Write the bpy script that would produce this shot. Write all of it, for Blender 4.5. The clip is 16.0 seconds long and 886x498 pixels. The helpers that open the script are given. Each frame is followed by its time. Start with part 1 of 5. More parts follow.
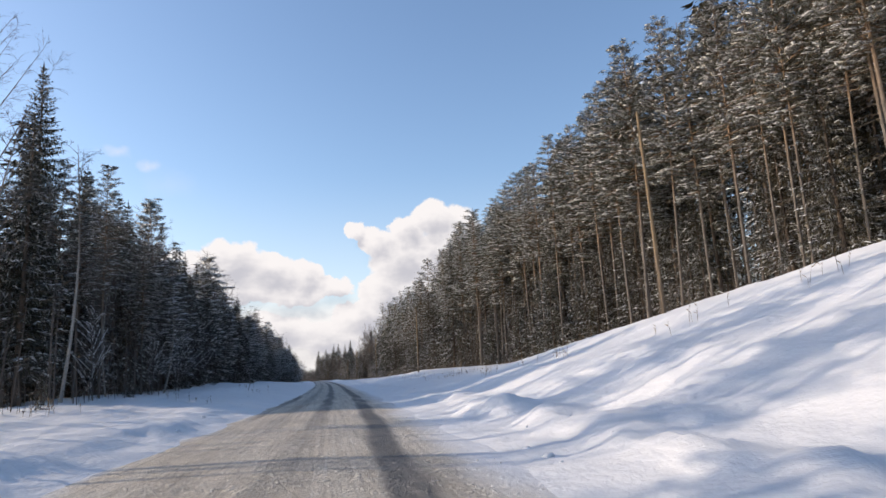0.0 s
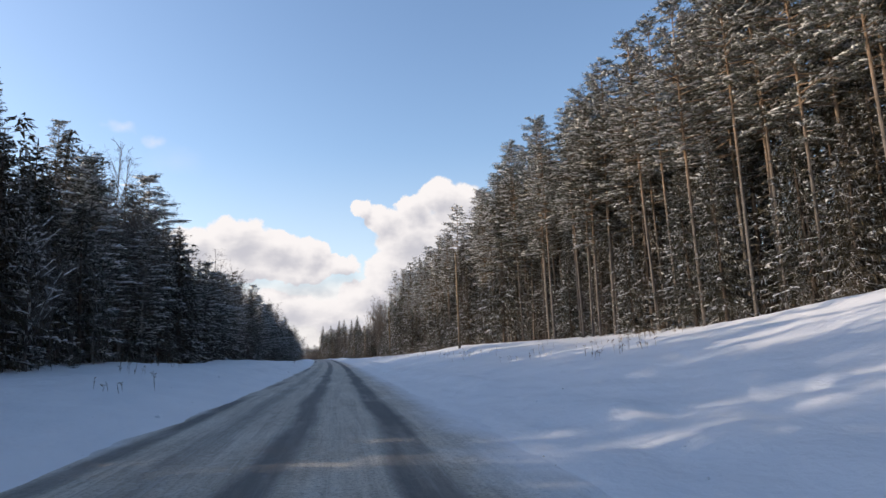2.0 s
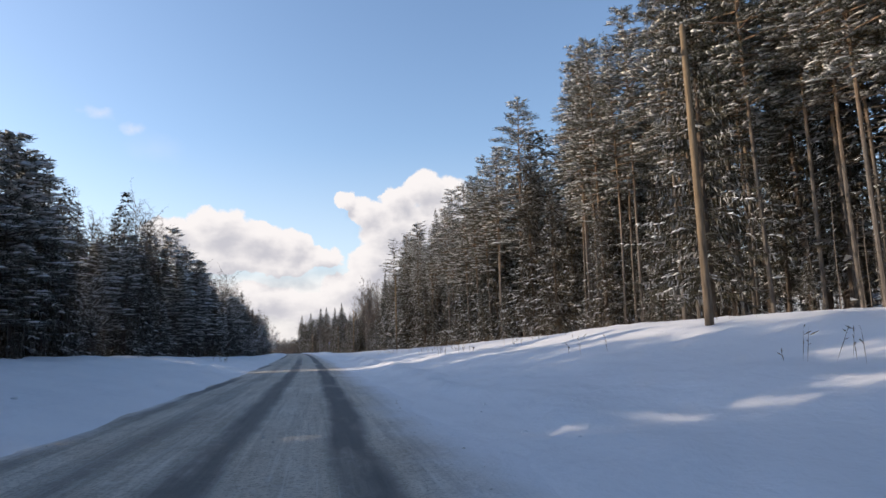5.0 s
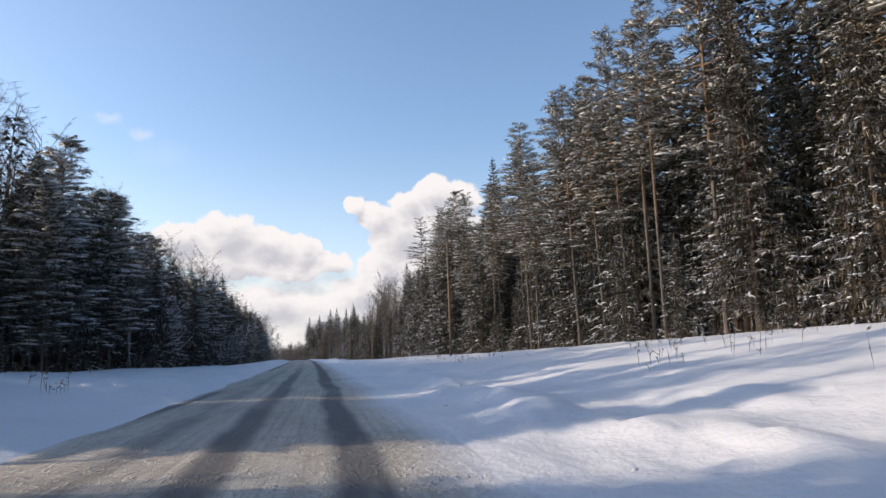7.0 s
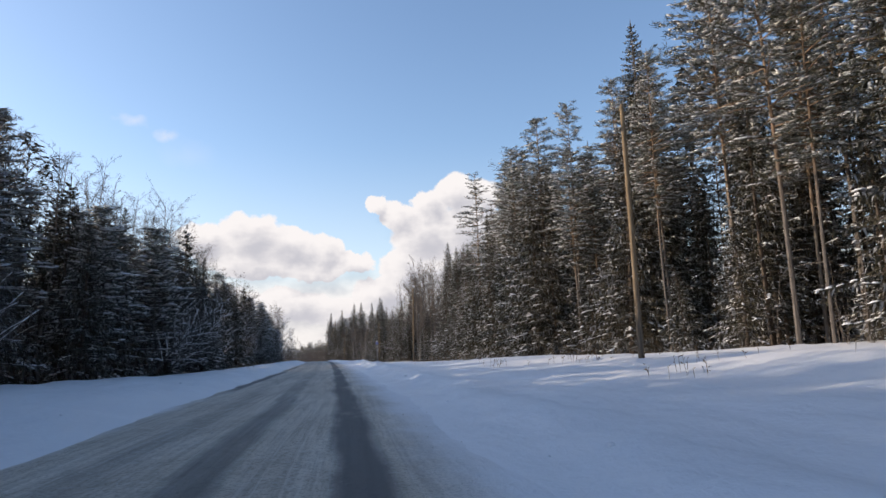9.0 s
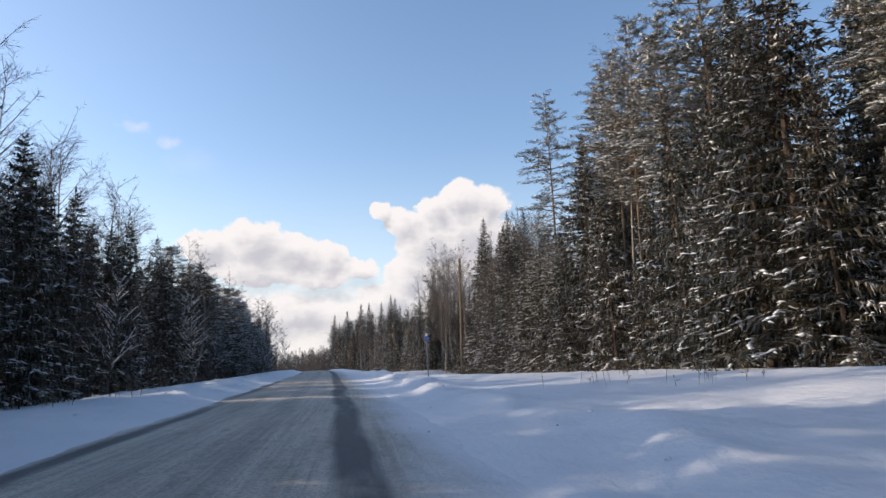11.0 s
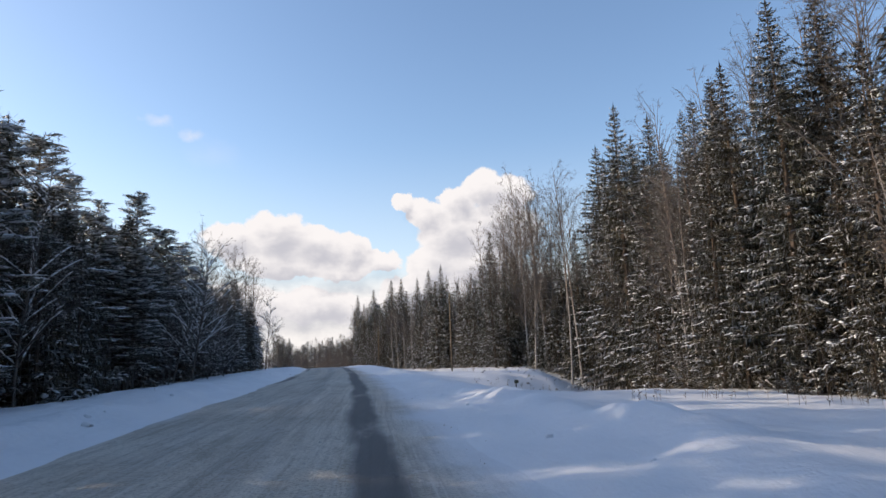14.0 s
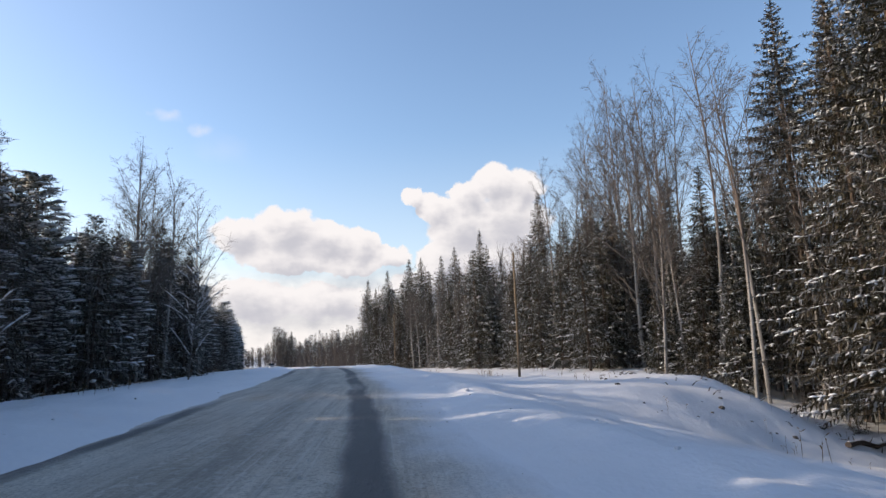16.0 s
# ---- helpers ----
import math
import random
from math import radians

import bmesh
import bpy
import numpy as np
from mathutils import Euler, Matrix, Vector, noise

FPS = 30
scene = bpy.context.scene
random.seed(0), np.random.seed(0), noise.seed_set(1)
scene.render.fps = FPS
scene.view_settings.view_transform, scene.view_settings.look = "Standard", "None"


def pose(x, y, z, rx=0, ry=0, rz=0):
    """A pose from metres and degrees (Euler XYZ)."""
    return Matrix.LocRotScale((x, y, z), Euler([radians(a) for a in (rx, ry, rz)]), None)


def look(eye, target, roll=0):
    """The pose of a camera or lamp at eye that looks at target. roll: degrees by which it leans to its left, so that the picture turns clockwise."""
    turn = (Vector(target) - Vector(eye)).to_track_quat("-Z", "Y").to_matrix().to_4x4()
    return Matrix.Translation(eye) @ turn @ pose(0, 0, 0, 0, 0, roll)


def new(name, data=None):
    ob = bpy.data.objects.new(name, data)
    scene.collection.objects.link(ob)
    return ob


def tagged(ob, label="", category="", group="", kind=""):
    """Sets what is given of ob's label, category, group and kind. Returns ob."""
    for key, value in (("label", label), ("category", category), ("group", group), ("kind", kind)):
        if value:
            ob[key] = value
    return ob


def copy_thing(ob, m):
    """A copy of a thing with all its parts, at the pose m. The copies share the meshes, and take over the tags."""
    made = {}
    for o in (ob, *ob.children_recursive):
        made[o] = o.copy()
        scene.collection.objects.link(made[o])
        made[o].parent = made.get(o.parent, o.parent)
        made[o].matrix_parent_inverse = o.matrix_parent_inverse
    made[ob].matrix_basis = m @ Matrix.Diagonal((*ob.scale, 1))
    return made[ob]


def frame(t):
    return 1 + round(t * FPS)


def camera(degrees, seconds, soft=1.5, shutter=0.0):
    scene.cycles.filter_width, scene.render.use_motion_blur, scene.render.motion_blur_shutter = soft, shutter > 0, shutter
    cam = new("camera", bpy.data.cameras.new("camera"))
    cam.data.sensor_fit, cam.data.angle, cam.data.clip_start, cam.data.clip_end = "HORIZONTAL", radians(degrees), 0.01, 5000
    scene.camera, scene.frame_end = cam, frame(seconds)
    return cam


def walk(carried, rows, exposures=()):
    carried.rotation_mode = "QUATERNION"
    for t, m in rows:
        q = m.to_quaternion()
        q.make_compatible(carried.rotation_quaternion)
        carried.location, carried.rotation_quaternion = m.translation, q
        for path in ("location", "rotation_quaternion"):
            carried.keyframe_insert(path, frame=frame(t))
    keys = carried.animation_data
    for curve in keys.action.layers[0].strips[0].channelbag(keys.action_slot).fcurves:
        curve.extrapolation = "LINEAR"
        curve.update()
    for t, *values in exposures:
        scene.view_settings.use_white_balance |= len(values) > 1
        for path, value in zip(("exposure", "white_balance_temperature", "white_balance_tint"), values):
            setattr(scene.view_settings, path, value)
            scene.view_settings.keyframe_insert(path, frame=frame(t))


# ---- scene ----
cam = camera(69.17, 16.0, 1.5)
# seconds, x, y, z, yaw, pitch, roll
ROWS = [
    (0.0, -0.000, -0.00, 1.300, -9.93, 10.86, 2.75),
    (0.5, 0.207, 8.28, 1.282, -10.00, 10.51, 2.79),
    (1.0, 0.418, 16.58, 1.264, -9.93, 10.01, 2.75),
    (1.5, 0.622, 24.85, 1.245, -10.09, 9.64, 2.62),
    (2.0, 0.811, 33.04, 1.225, -9.43, 9.07, 2.27),
    (2.5, 0.990, 41.11, 1.201, -9.24, 8.75, 1.78),
    (3.0, 1.160, 49.10, 1.175, -9.64, 8.61, 1.71),
    (3.5, 1.310, 57.07, 1.150, -10.14, 8.64, 1.67),
    (4.0, 1.426, 65.09, 1.131, -11.01, 8.51, 1.83),
    (6.5, 1.561, 105.60, 1.118, -10.62, 8.91, 1.81),
    (7.0, 1.537, 113.68, 1.133, -10.18, 9.07, 1.87),
    (7.5, 1.495, 121.75, 1.150, -9.58, 8.85, 1.96),
    (8.0, 1.431, 129.80, 1.168, -9.06, 8.84, 1.89),
    (10.5, 0.794, 169.92, 1.256, -7.69, 9.71, 1.95),
    (11.0, 0.603, 177.93, 1.277, -7.84, 9.77, 2.02),
    (11.5, 0.397, 185.91, 1.299, -8.01, 9.84, 2.01),
    (12.0, 0.181, 193.85, 1.320, -7.65, 9.88, 1.90),
    (12.5, -0.046, 201.72, 1.342, -6.74, 9.77, 1.94),
    (13.0, -0.287, 209.55, 1.364, -6.52, 9.52, 1.95),
    (13.5, -0.536, 217.35, 1.384, -6.30, 9.42, 1.96),
    (14.0, -0.788, 225.12, 1.396, -5.86, 9.18, 2.11),
    (14.5, -1.045, 232.87, 1.397, -5.79, 8.98, 2.32),
    (15.0, -1.308, 240.58, 1.391, -5.12, 8.95, 2.10),
    (15.5, -1.574, 248.29, 1.382, -5.04, 8.93, 1.99),
    (16.0, -1.839, 256.00, 1.374, -5.03, 8.84, 2.02),
]
walk(cam, [(t, pose(x, y, z, 90 + pitch, roll, yaw)) for t, x, y, z, yaw, pitch, roll in ROWS],
     exposures=((0.0, 1.0, 7350, 14.8), (16.0, 1.0, 7350, 14.8)))

# ---- world, sun, exposure ----
SUN_EL, SUN_AZ = 20.5, -77.0          # elevation; bearing clockwise from the road's way (+y)
world = bpy.data.worlds.new("winter_sky")
scene.world = world
world.use_nodes = True
wn, wl = world.node_tree.nodes, world.node_tree.links
wn.clear()
sky = wn.new("ShaderNodeTexSky")
sky.sky_type = 'NISHITA'
sky.sun_disc = False
sky.sun_elevation, sky.sun_rotation = radians(SUN_EL), radians(SUN_AZ)
sky.air_density, sky.dust_density, sky.ozone_density = 1.0, 0.9, 3.0
bg = wn.new("ShaderNodeBackground")
bg.inputs["Strength"].default_value = 0.128
wout = wn.new("ShaderNodeOutputWorld")
rich = wn.new("ShaderNodeHueSaturation")
rich.inputs["Saturation"].default_value = 1.06
wl.new(sky.outputs[0], rich.inputs["Color"])
wl.new(rich.outputs[0], bg.inputs["Color"])
wl.new(bg.outputs[0], wout.inputs["Surface"])

sun_dir = Vector((math.sin(radians(SUN_AZ)) * math.cos(radians(SUN_EL)),
                  math.cos(radians(SUN_AZ)) * math.cos(radians(SUN_EL)), math.sin(radians(SUN_EL))))
sun_data = bpy.data.lights.new("sun", 'SUN')
sun_data.energy, sun_data.angle, sun_data.color = 2.0, radians(0.55), (1.0, 0.9, 0.76)
sun = new("sun", sun_data)
sun.matrix_world = look(sun_dir * 200, (0, 0, 0))


# ---- materials ----
def material(name, rough=0.8, spec=0.3):
    m = bpy.data.materials.new(name)
    m.use_nodes = True
    nt = m.node_tree
    b = nt.nodes["Principled BSDF"]
    b.inputs["Roughness"].default_value = rough
    b.inputs["Specular IOR Level"].default_value = spec
    return m, nt, b


def add(nt, kind, **props):
    n = nt.nodes.new(kind)
    for k, v in props.items():
        if k == "operation":
            n.operation = v
        elif k == "data_type":
            n.data_type = v
        elif k == "blend_type":
            n.blend_type = v
    return n


def math_node(nt, op, a, b=None, c=None, clamp=False):
    n = nt.nodes.new("ShaderNodeMath")
    n.operation, n.use_clamp = op, clamp
    for i, v in enumerate((a, b, c)):
        if v is None:
            continue
        if isinstance(v, (int, float)):
            n.inputs[i].default_value = v
        else:
            nt.links.new(v, n.inputs[i])
    return n.outputs[0]


def noise_node(nt, vec, scale, detail=4.0, rough=0.55, stretch=None):
    n = nt.nodes.new("ShaderNodeTexNoise")
    n.inputs["Scale"].default_value = scale
    n.inputs["Detail"].default_value = detail
    n.inputs["Roughness"].default_value = rough
    if stretch:
        mp = nt.nodes.new("ShaderNodeMapping")
        mp.inputs["Scale"].default_value = stretch
        nt.links.new(vec, mp.inputs["Vector"])
        vec = mp.outputs[0]
    nt.links.new(vec, n.inputs["Vector"])
    return n.outputs["Fac"]


def ramp(nt, fac, *stops):
    r = nt.nodes.new("ShaderNodeValToRGB")
    els = r.color_ramp.elements
    while len(els) < len(stops):
        els.new(0.5)
    for e, (p, c) in zip(els, stops):
        e.position, e.color = p, (*c, 1)
    nt.links.new(fac, r.inputs["Fac"])
    return r.outputs["Color"]


def smooth(nt, v, lo, hi):
    n = nt.nodes.new("ShaderNodeMapRange")
    n.interpolation_type = 'SMOOTHSTEP'
    nt.links.new(v, n.inputs["Value"])
    n.inputs["From Min"].default_value, n.inputs["From Max"].default_value = lo, hi
    return n.outputs["Result"]


def mix(nt, fac, a, b, kind='MIX'):
    n = nt.nodes.new("ShaderNodeMix")
    n.data_type, n.blend_type = 'RGBA', kind
    for sock, v in ((n.inputs[0], fac), (n.inputs[6], a), (n.inputs[7], b)):
        if isinstance(v, tuple):
            sock.default_value = (*v, 1)
        elif isinstance(v, (int, float)):
            sock.default_value = v
        else:
            nt.links.new(v, sock)
    return n.outputs[2]


def bump(nt, bsdf, height, strength, dist):
    n = nt.nodes.new("ShaderNodeBump")
    n.inputs["Strength"].default_value, n.inputs["Distance"].default_value = strength, dist
    nt.links.new(height, n.inputs["Height"])
    nt.links.new(n.outputs[0], bsdf.inputs["Normal"])


def coord(nt, which="Object"):
    return nt.nodes.new("ShaderNodeTexCoord").outputs[which]


def obj_random(nt):
    return nt.nodes.new("ShaderNodeObjectInfo").outputs["Random"]


def make_snow():
    m, nt, b = material("snow", 0.6, 0.25)
    c = coord(nt)
    big, fine = noise_node(nt, c, 0.35, 4), noise_node(nt, c, 6.0, 5, 0.65)
    col = ramp(nt, big, (0.3, (0.70, 0.71, 0.73)), (0.7, (0.80, 0.80, 0.805)))
    nt.links.new(mix(nt, smooth(nt, fine, 0.35, 0.7), col, (0.76, 0.765, 0.775)), b.inputs["Base Color"])
    b.inputs["Subsurface Weight"].default_value = 0.0
    crust = noise_node(nt, c, 1.7, 5, 0.62, (1.0, 0.6, 1.0))
    bump(nt, b, math_node(nt, 'ADD', math_node(nt, 'MULTIPLY', fine, 0.6), math_node(nt, 'MULTIPLY', crust, 1.6)), 0.42, 0.08)
    return m


def make_road():
    """Packed snow and grit over grey asphalt, swept to bare dark bands where wheels run."""
    m, nt, b = material("snowy_asphalt", 0.75, 0.25)
    c = coord(nt)
    at = nt.nodes.new("ShaderNodeAttribute")
    at.attribute_name = "lane"
    wob = noise_node(nt, c, 0.12, 3, 0.5)
    wob2 = noise_node(nt, c, 1.6, 4, 0.6, (1.0, 0.25, 1.0))
    d = math_node(nt, 'ADD', at.outputs["Fac"], math_node(nt, 'MULTIPLY', math_node(nt, 'SUBTRACT', wob, 0.5), 0.55))
    d = math_node(nt, 'ADD', d, math_node(nt, 'MULTIPLY', math_node(nt, 'SUBTRACT', wob2, 0.5), 0.25))
    grit = noise_node(nt, c, 22.0, 5, 0.75)
    streak = noise_node(nt, c, 5.0, 5, 0.7, (1.6, 0.035, 1.0))
    patch = noise_node(nt, c, 0.6, 5, 0.6, (1.4, 0.35, 1.0))
    crumbs = smooth(nt, noise_node(nt, c, 7.0, 4, 0.6, (1.0, 0.7, 1.0)), 0.54, 0.68)
    along = nt.nodes.new("ShaderNodeSeparateXYZ")
    nt.links.new(c, along.inputs[0])
    worn = math_node(nt, 'MULTIPLY', math_node(nt, 'SUBTRACT', 1.0, math_node(nt, 'MULTIPLY', smooth(nt, along.outputs["Y"], 140.0, 190.0), 0.7)), math_node(nt, 'ADD', 0.35, math_node(nt, 'MULTIPLY', smooth(nt, along.outputs["Y"], 14.0, 34.0), 0.65)))   # these tracks fade out further on
    swept = smooth(nt, noise_node(nt, c, 0.035, 2, 0.5), 0.42, 0.56)
    base = ramp(nt, patch, (0.28, (0.47, 0.41, 0.335)), (0.5, (0.62, 0.555, 0.465)), (0.75, (0.75, 0.69, 0.6)))
    base = mix(nt, math_node(nt, 'MULTIPLY', smooth(nt, streak, 0.42, 0.66), 0.5), base, (0.29, 0.255, 0.21))
    base = mix(nt, math_node(nt, 'MULTIPLY', smooth(nt, grit, 0.47, 0.62), 0.66), base, (0.23, 0.2, 0.165))
    base = mix(nt, math_node(nt, 'MULTIPLY', crumbs, 0.6), base, (0.64, 0.6, 0.54))
    worn_in = smooth(nt, noise_node(nt, c, 3.2, 5, 0.7, (1.0, 0.45, 1.0)), 0.5, 0.66)       # patches scuffed down to brown grit
    base = mix(nt, math_node(nt, 'MULTIPLY', worn_in, 0.34), base, (0.25, 0.215, 0.175))
    lines = smooth(nt, noise_node(nt, c, 13.0, 3, 0.6, (1.5, 0.02, 1.0)), 0.56, 0.7)         # fine lines left by tyres
    base = mix(nt, math_node(nt, 'MULTIPLY', lines, 0.4), base, (0.7, 0.665, 0.61))

    def band(centre, width, edge):
        away = math_node(nt, 'ABSOLUTE', math_node(nt, 'SUBTRACT', d, centre))
        return math_node(nt, 'SUBTRACT', 1.0, smooth(nt, away, width, width + edge))
    dark = mix(nt, smooth(nt, grit, 0.4, 0.75), (0.075, 0.077, 0.082), (0.14, 0.14, 0.14))
    keep = smooth(nt, noise_node(nt, c, 0.9, 4, 0.6, (1.0, 0.2, 1.0)), 0.25, 0.5)
    for centre, width, edge, amount in ((1.45, 0.16, 0.27, 0.87), (-0.25, 0.13, 0.3, 0.78), (-2.75, 0.1, 0.24, 0.82), (-1.55, 0.08, 0.4, 0.38)):
        f = math_node(nt, 'MULTIPLY', math_node(nt, 'MULTIPLY', band(centre, width, edge), amount),
                      math_node(nt, 'ADD', 0.45, math_node(nt, 'MULTIPLY', keep, 0.55)))
        if centre < -2:
            f = math_node(nt, 'MULTIPLY', f, swept)
        elif centre < 0:
            f = math_node(nt, 'MULTIPLY', f, worn)
        base = mix(nt, f, base, dark)
    drift = noise_node(nt, c, 0.5, 5, 0.65, (1.0, 0.5, 1.0))
    right = math_node(nt, 'ADD', d, math_node(nt, 'MULTIPLY', math_node(nt, 'SUBTRACT', drift, 0.5), 1.7))
    snow_f = smooth(nt, right, 1.75, 3.1)
    snow_l = smooth(nt, math_node(nt, 'MULTIPLY', math_node(nt, 'ADD', d, math_node(nt, 'MULTIPLY', math_node(nt, 'SUBTRACT', drift, 0.5), 1.8)), -1.0), 2.75, 3.7)
    base = mix(nt, math_node(nt, 'MAXIMUM', snow_f, snow_l), base, (0.75, 0.755, 0.77))
    nt.links.new(base, b.inputs["Base Color"])
    snowy = math_node(nt, 'MAXIMUM', snow_f, snow_l)
    h = math_node(nt, 'MULTIPLY', math_node(nt, 'ADD', math_node(nt, 'ADD', math_node(nt, 'MULTIPLY', grit, 0.6), patch), math_node(nt, 'MULTIPLY', crumbs, 0.5)), math_node(nt, 'SUBTRACT', 1.0, math_node(nt, 'MULTIPLY', snowy, 0.8)))
    crust = noise_node(nt, c, 1.7, 5, 0.62, (1.0, 0.6, 1.0))
    bump(nt, b, math_node(nt, 'ADD', h, math_node(nt, 'MULTIPLY', math_node(nt, 'MULTIPLY', crust, snowy), 1.6)), 0.8, 0.05)
    return m


def make_bark(name, low, high, split, rough=0.9, streak=(1.0, 1.0, 0.15)):
    m, nt, b = material(name, rough, 0.2)
    c = coord(nt)
    sep = nt.nodes.new("ShaderNodeSeparateXYZ")
    nt.links.new(c, sep.inputs[0])
    n1, n2 = noise_node(nt, c, 14.0, 4, 0.6, streak), noise_node(nt, c, 1.1, 3)
    up = smooth(nt, math_node(nt, 'ADD', sep.outputs["Z"], math_node(nt, 'MULTIPLY', n2, 4.0)), split, split + 6)
    lo = mix(nt, smooth(nt, n1, 0.35, 0.68), tuple(v * 0.55 for v in low), low)
    hi = mix(nt, smooth(nt, n1, 0.35, 0.68), tuple(v * 0.6 for v in high), high)
    nt.links.new(mix(nt, up, lo, hi), b.inputs["Base Color"])
    bump(nt, b, n1, 0.6, 0.03)
    return m


def make_needles(name, dark, light, rime=0.55):
    m, nt, b = material(name, 0.7, 0.2)
    isl = nt.nodes.new("ShaderNodeNewGeometry").outputs["Random Per Island"]
    col = ramp(nt, isl, (0.0, dark), (0.75, light), (1.0, tuple(v * 1.35 for v in light)))
    r = obj_random(nt)
    tint = mix(nt, r, (1.12, 0.98, 0.86), (0.9, 1.0, 1.02))
    col = mix(nt, 1.0, col, tint, 'MULTIPLY')
    again = math_node(nt, 'FRACT', math_node(nt, 'MULTIPLY', isl, 97.0))
    frost = math_node(nt, 'MULTIPLY', smooth(nt, again, 0.6, 0.98), rime)      # rime on some of the sprays
    nt.links.new(mix(nt, frost, col, (0.62, 0.63, 0.65)), b.inputs["Base Color"])
    return m


def make_birch():
    m, nt, b = material("birch_bark", 0.75, 0.25)
    c = coord(nt)
    sep = nt.nodes.new("ShaderNodeSeparateXYZ")
    nt.links.new(c, sep.inputs[0])
    n = noise_node(nt, c, 5.0, 4, 0.65, (0.6, 0.6, 2.5))
    pale = mix(nt, smooth(nt, n, 0.58, 0.68), (0.3, 0.275, 0.25), (0.05, 0.045, 0.04))
    nt.links.new(mix(nt, smooth(nt, sep.outputs["Z"], 5.0, 13.0), pale, (0.17, 0.125, 0.1)), b.inputs["Base Color"])
    bump(nt, b, n, 0.4, 0.02)
    return m


def plain(name, colour, rough=0.6, spec=0.3, wear=0.2, scale=8.0, metal=0.0):
    m, nt, b = material(name, rough, spec)
    n = noise_node(nt, coord(nt), scale, 5, 0.6)
    nt.links.new(mix(nt, smooth(nt, n, 0.3, 0.75), tuple(v * (1 - wear) for v in colour), colour), b.inputs["Base Color"])
    b.inputs["Metallic"].default_value = metal
    bump(nt, b, n, 0.2, 0.01)
    return m


SNOW, ROAD = make_snow(), make_road()
PINE_BARK = make_bark("pine_bark", (0.17, 0.145, 0.125), (0.25, 0.17, 0.115), 8.0)
SPRUCE_BARK = make_bark("spruce_bark", (0.13, 0.10, 0.08), (0.15, 0.11, 0.085), 6.0)
POLE_WOOD = make_bark("pole_wood", (0.175, 0.135, 0.1), (0.27, 0.19, 0.115), 1.5, 0.85, (1.0, 1.0, 0.08))
BIRCH_BARK = make_birch()
TWIG = plain("twig_bark", (0.14, 0.118, 0.104), 0.85, 0.2)
PINE_NEEDLE = make_needles("pine_needles", (0.031, 0.033, 0.022), (0.082, 0.078, 0.051), 0.6)
SPRUCE_NEEDLE = make_needles("spruce_needles", (0.027, 0.026, 0.018), (0.071, 0.063, 0.043), 0.62)
STALK = plain("dry_stalk", (0.25, 0.17, 0.1), 0.9, 0.1)


# ---- geometry helpers ----
class Geo:
    """Gathers vertices and faces for one mesh."""

    def __init__(self):
        self.v, self.f = [], []

    def tube(self, pts, radii, sides=6, cap=True):
        pts = [Vector(p) for p in pts]
        rings = []
        for i, (p, r) in enumerate(zip(pts, radii)):
            way = (pts[min(i + 1, len(pts) - 1)] - pts[max(i - 1, 0)]).normalized()
            side = way.orthogonal().normalized() if abs(way.z) < 0.95 else Vector((1, 0, 0))
            side = (side - way * side.dot(way)).normalized()
            other = way.cross(side)
            base = len(self.v)
            for k in range(sides):
                a = 2 * math.pi * k / sides
                self.v.append(p + (side * math.cos(a) + other * math.sin(a)) * r)
            rings.append(base)
        for a, b in zip(rings, rings[1:]):
            for k in range(sides):
                self.f.append((a + k, a + (k + 1) % sides, b + (k + 1) % sides, b + k))
        if cap:
            self.f.append(tuple(rings[-1] + k for k in range(sides)))
            self.f.append(tuple(rings[0] + k for k in reversed(range(sides))))

    def blade(self, p, tip, width, up):
        """A narrow spray: two triangles folded along their length."""
        p, tip = Vector(p), Vector(tip)
        way = tip - p
        side = way.cross(up)
        if side.length < 1e-5:
            side = way.orthogonal()
        side = side.normalized() * width * 0.5
        mid = p + way * 0.45
        b = len(self.v)
        self.v += [p, mid + side, tip, mid - side]
        self.f += [(b, b + 1, b + 2), (b, b + 2, b + 3)]

    def needle(self, p, tip, width, up):
        """A thin spray of needles: one slender triangle, widest near its root."""
        p, tip = Vector(p), Vector(tip)
        side = (tip - p).cross(up)
        if side.length < 1e-5:
            side = (tip - p).orthogonal()
        side = side.normalized() * width * 0.5
        b = len(self.v)
        self.v += [p + side, tip, p - side]
        self.f.append((b, b + 1, b + 2))

    def lump(self, c, way, half_len, half_w, half_h, rnd):
        """A small pillow of snow along a branch, flat below."""
        c, way = Vector(c), Vector(way).normalized()
        side = way.cross(Vector((0, 0, 1)))
        side = side.normalized() if side.length > 1e-4 else Vector((1, 0, 0))
        up = side.cross(way).normalized()
        b = len(self.v)
        j = lambda: rnd.uniform(0.75, 1.25)
        self.v += [c - way * half_len * j(), c + side * half_w * j() - way * half_len * 0.4, c + side * half_w * j() + way * half_len * 0.4,
                   c + way * half_len * j(), c - side * half_w * j() + way * half_len * 0.4, c - side * half_w * j() - way * half_len * 0.4,
                   c + up * half_h * j() - way * half_len * 0.4, c + up * half_h * j() + way * half_len * 0.35]
        for f in ((0, 1, 6), (1, 2, 7, 6), (2, 3, 7), (3, 4, 7), (4, 5, 6, 7), (5, 0, 6), (0, 5, 4, 3, 2, 1)):
            self.f.append(tuple(b + k for k in f))

    def mesh(self, name, mat, soft=False):
        me = bpy.data.meshes.new(name)
        me.from_pydata(self.v, [], self.f)
        me.materials.append(mat)
        if soft:
            me.shade_smooth()
        me.update()
        return me


def part(name, geo, mat, parent, label="", soft=False):
    ob = new(name, geo.mesh(name, mat, soft))
    ob.parent = parent
    if label:
        tagged(ob, label)
    return ob


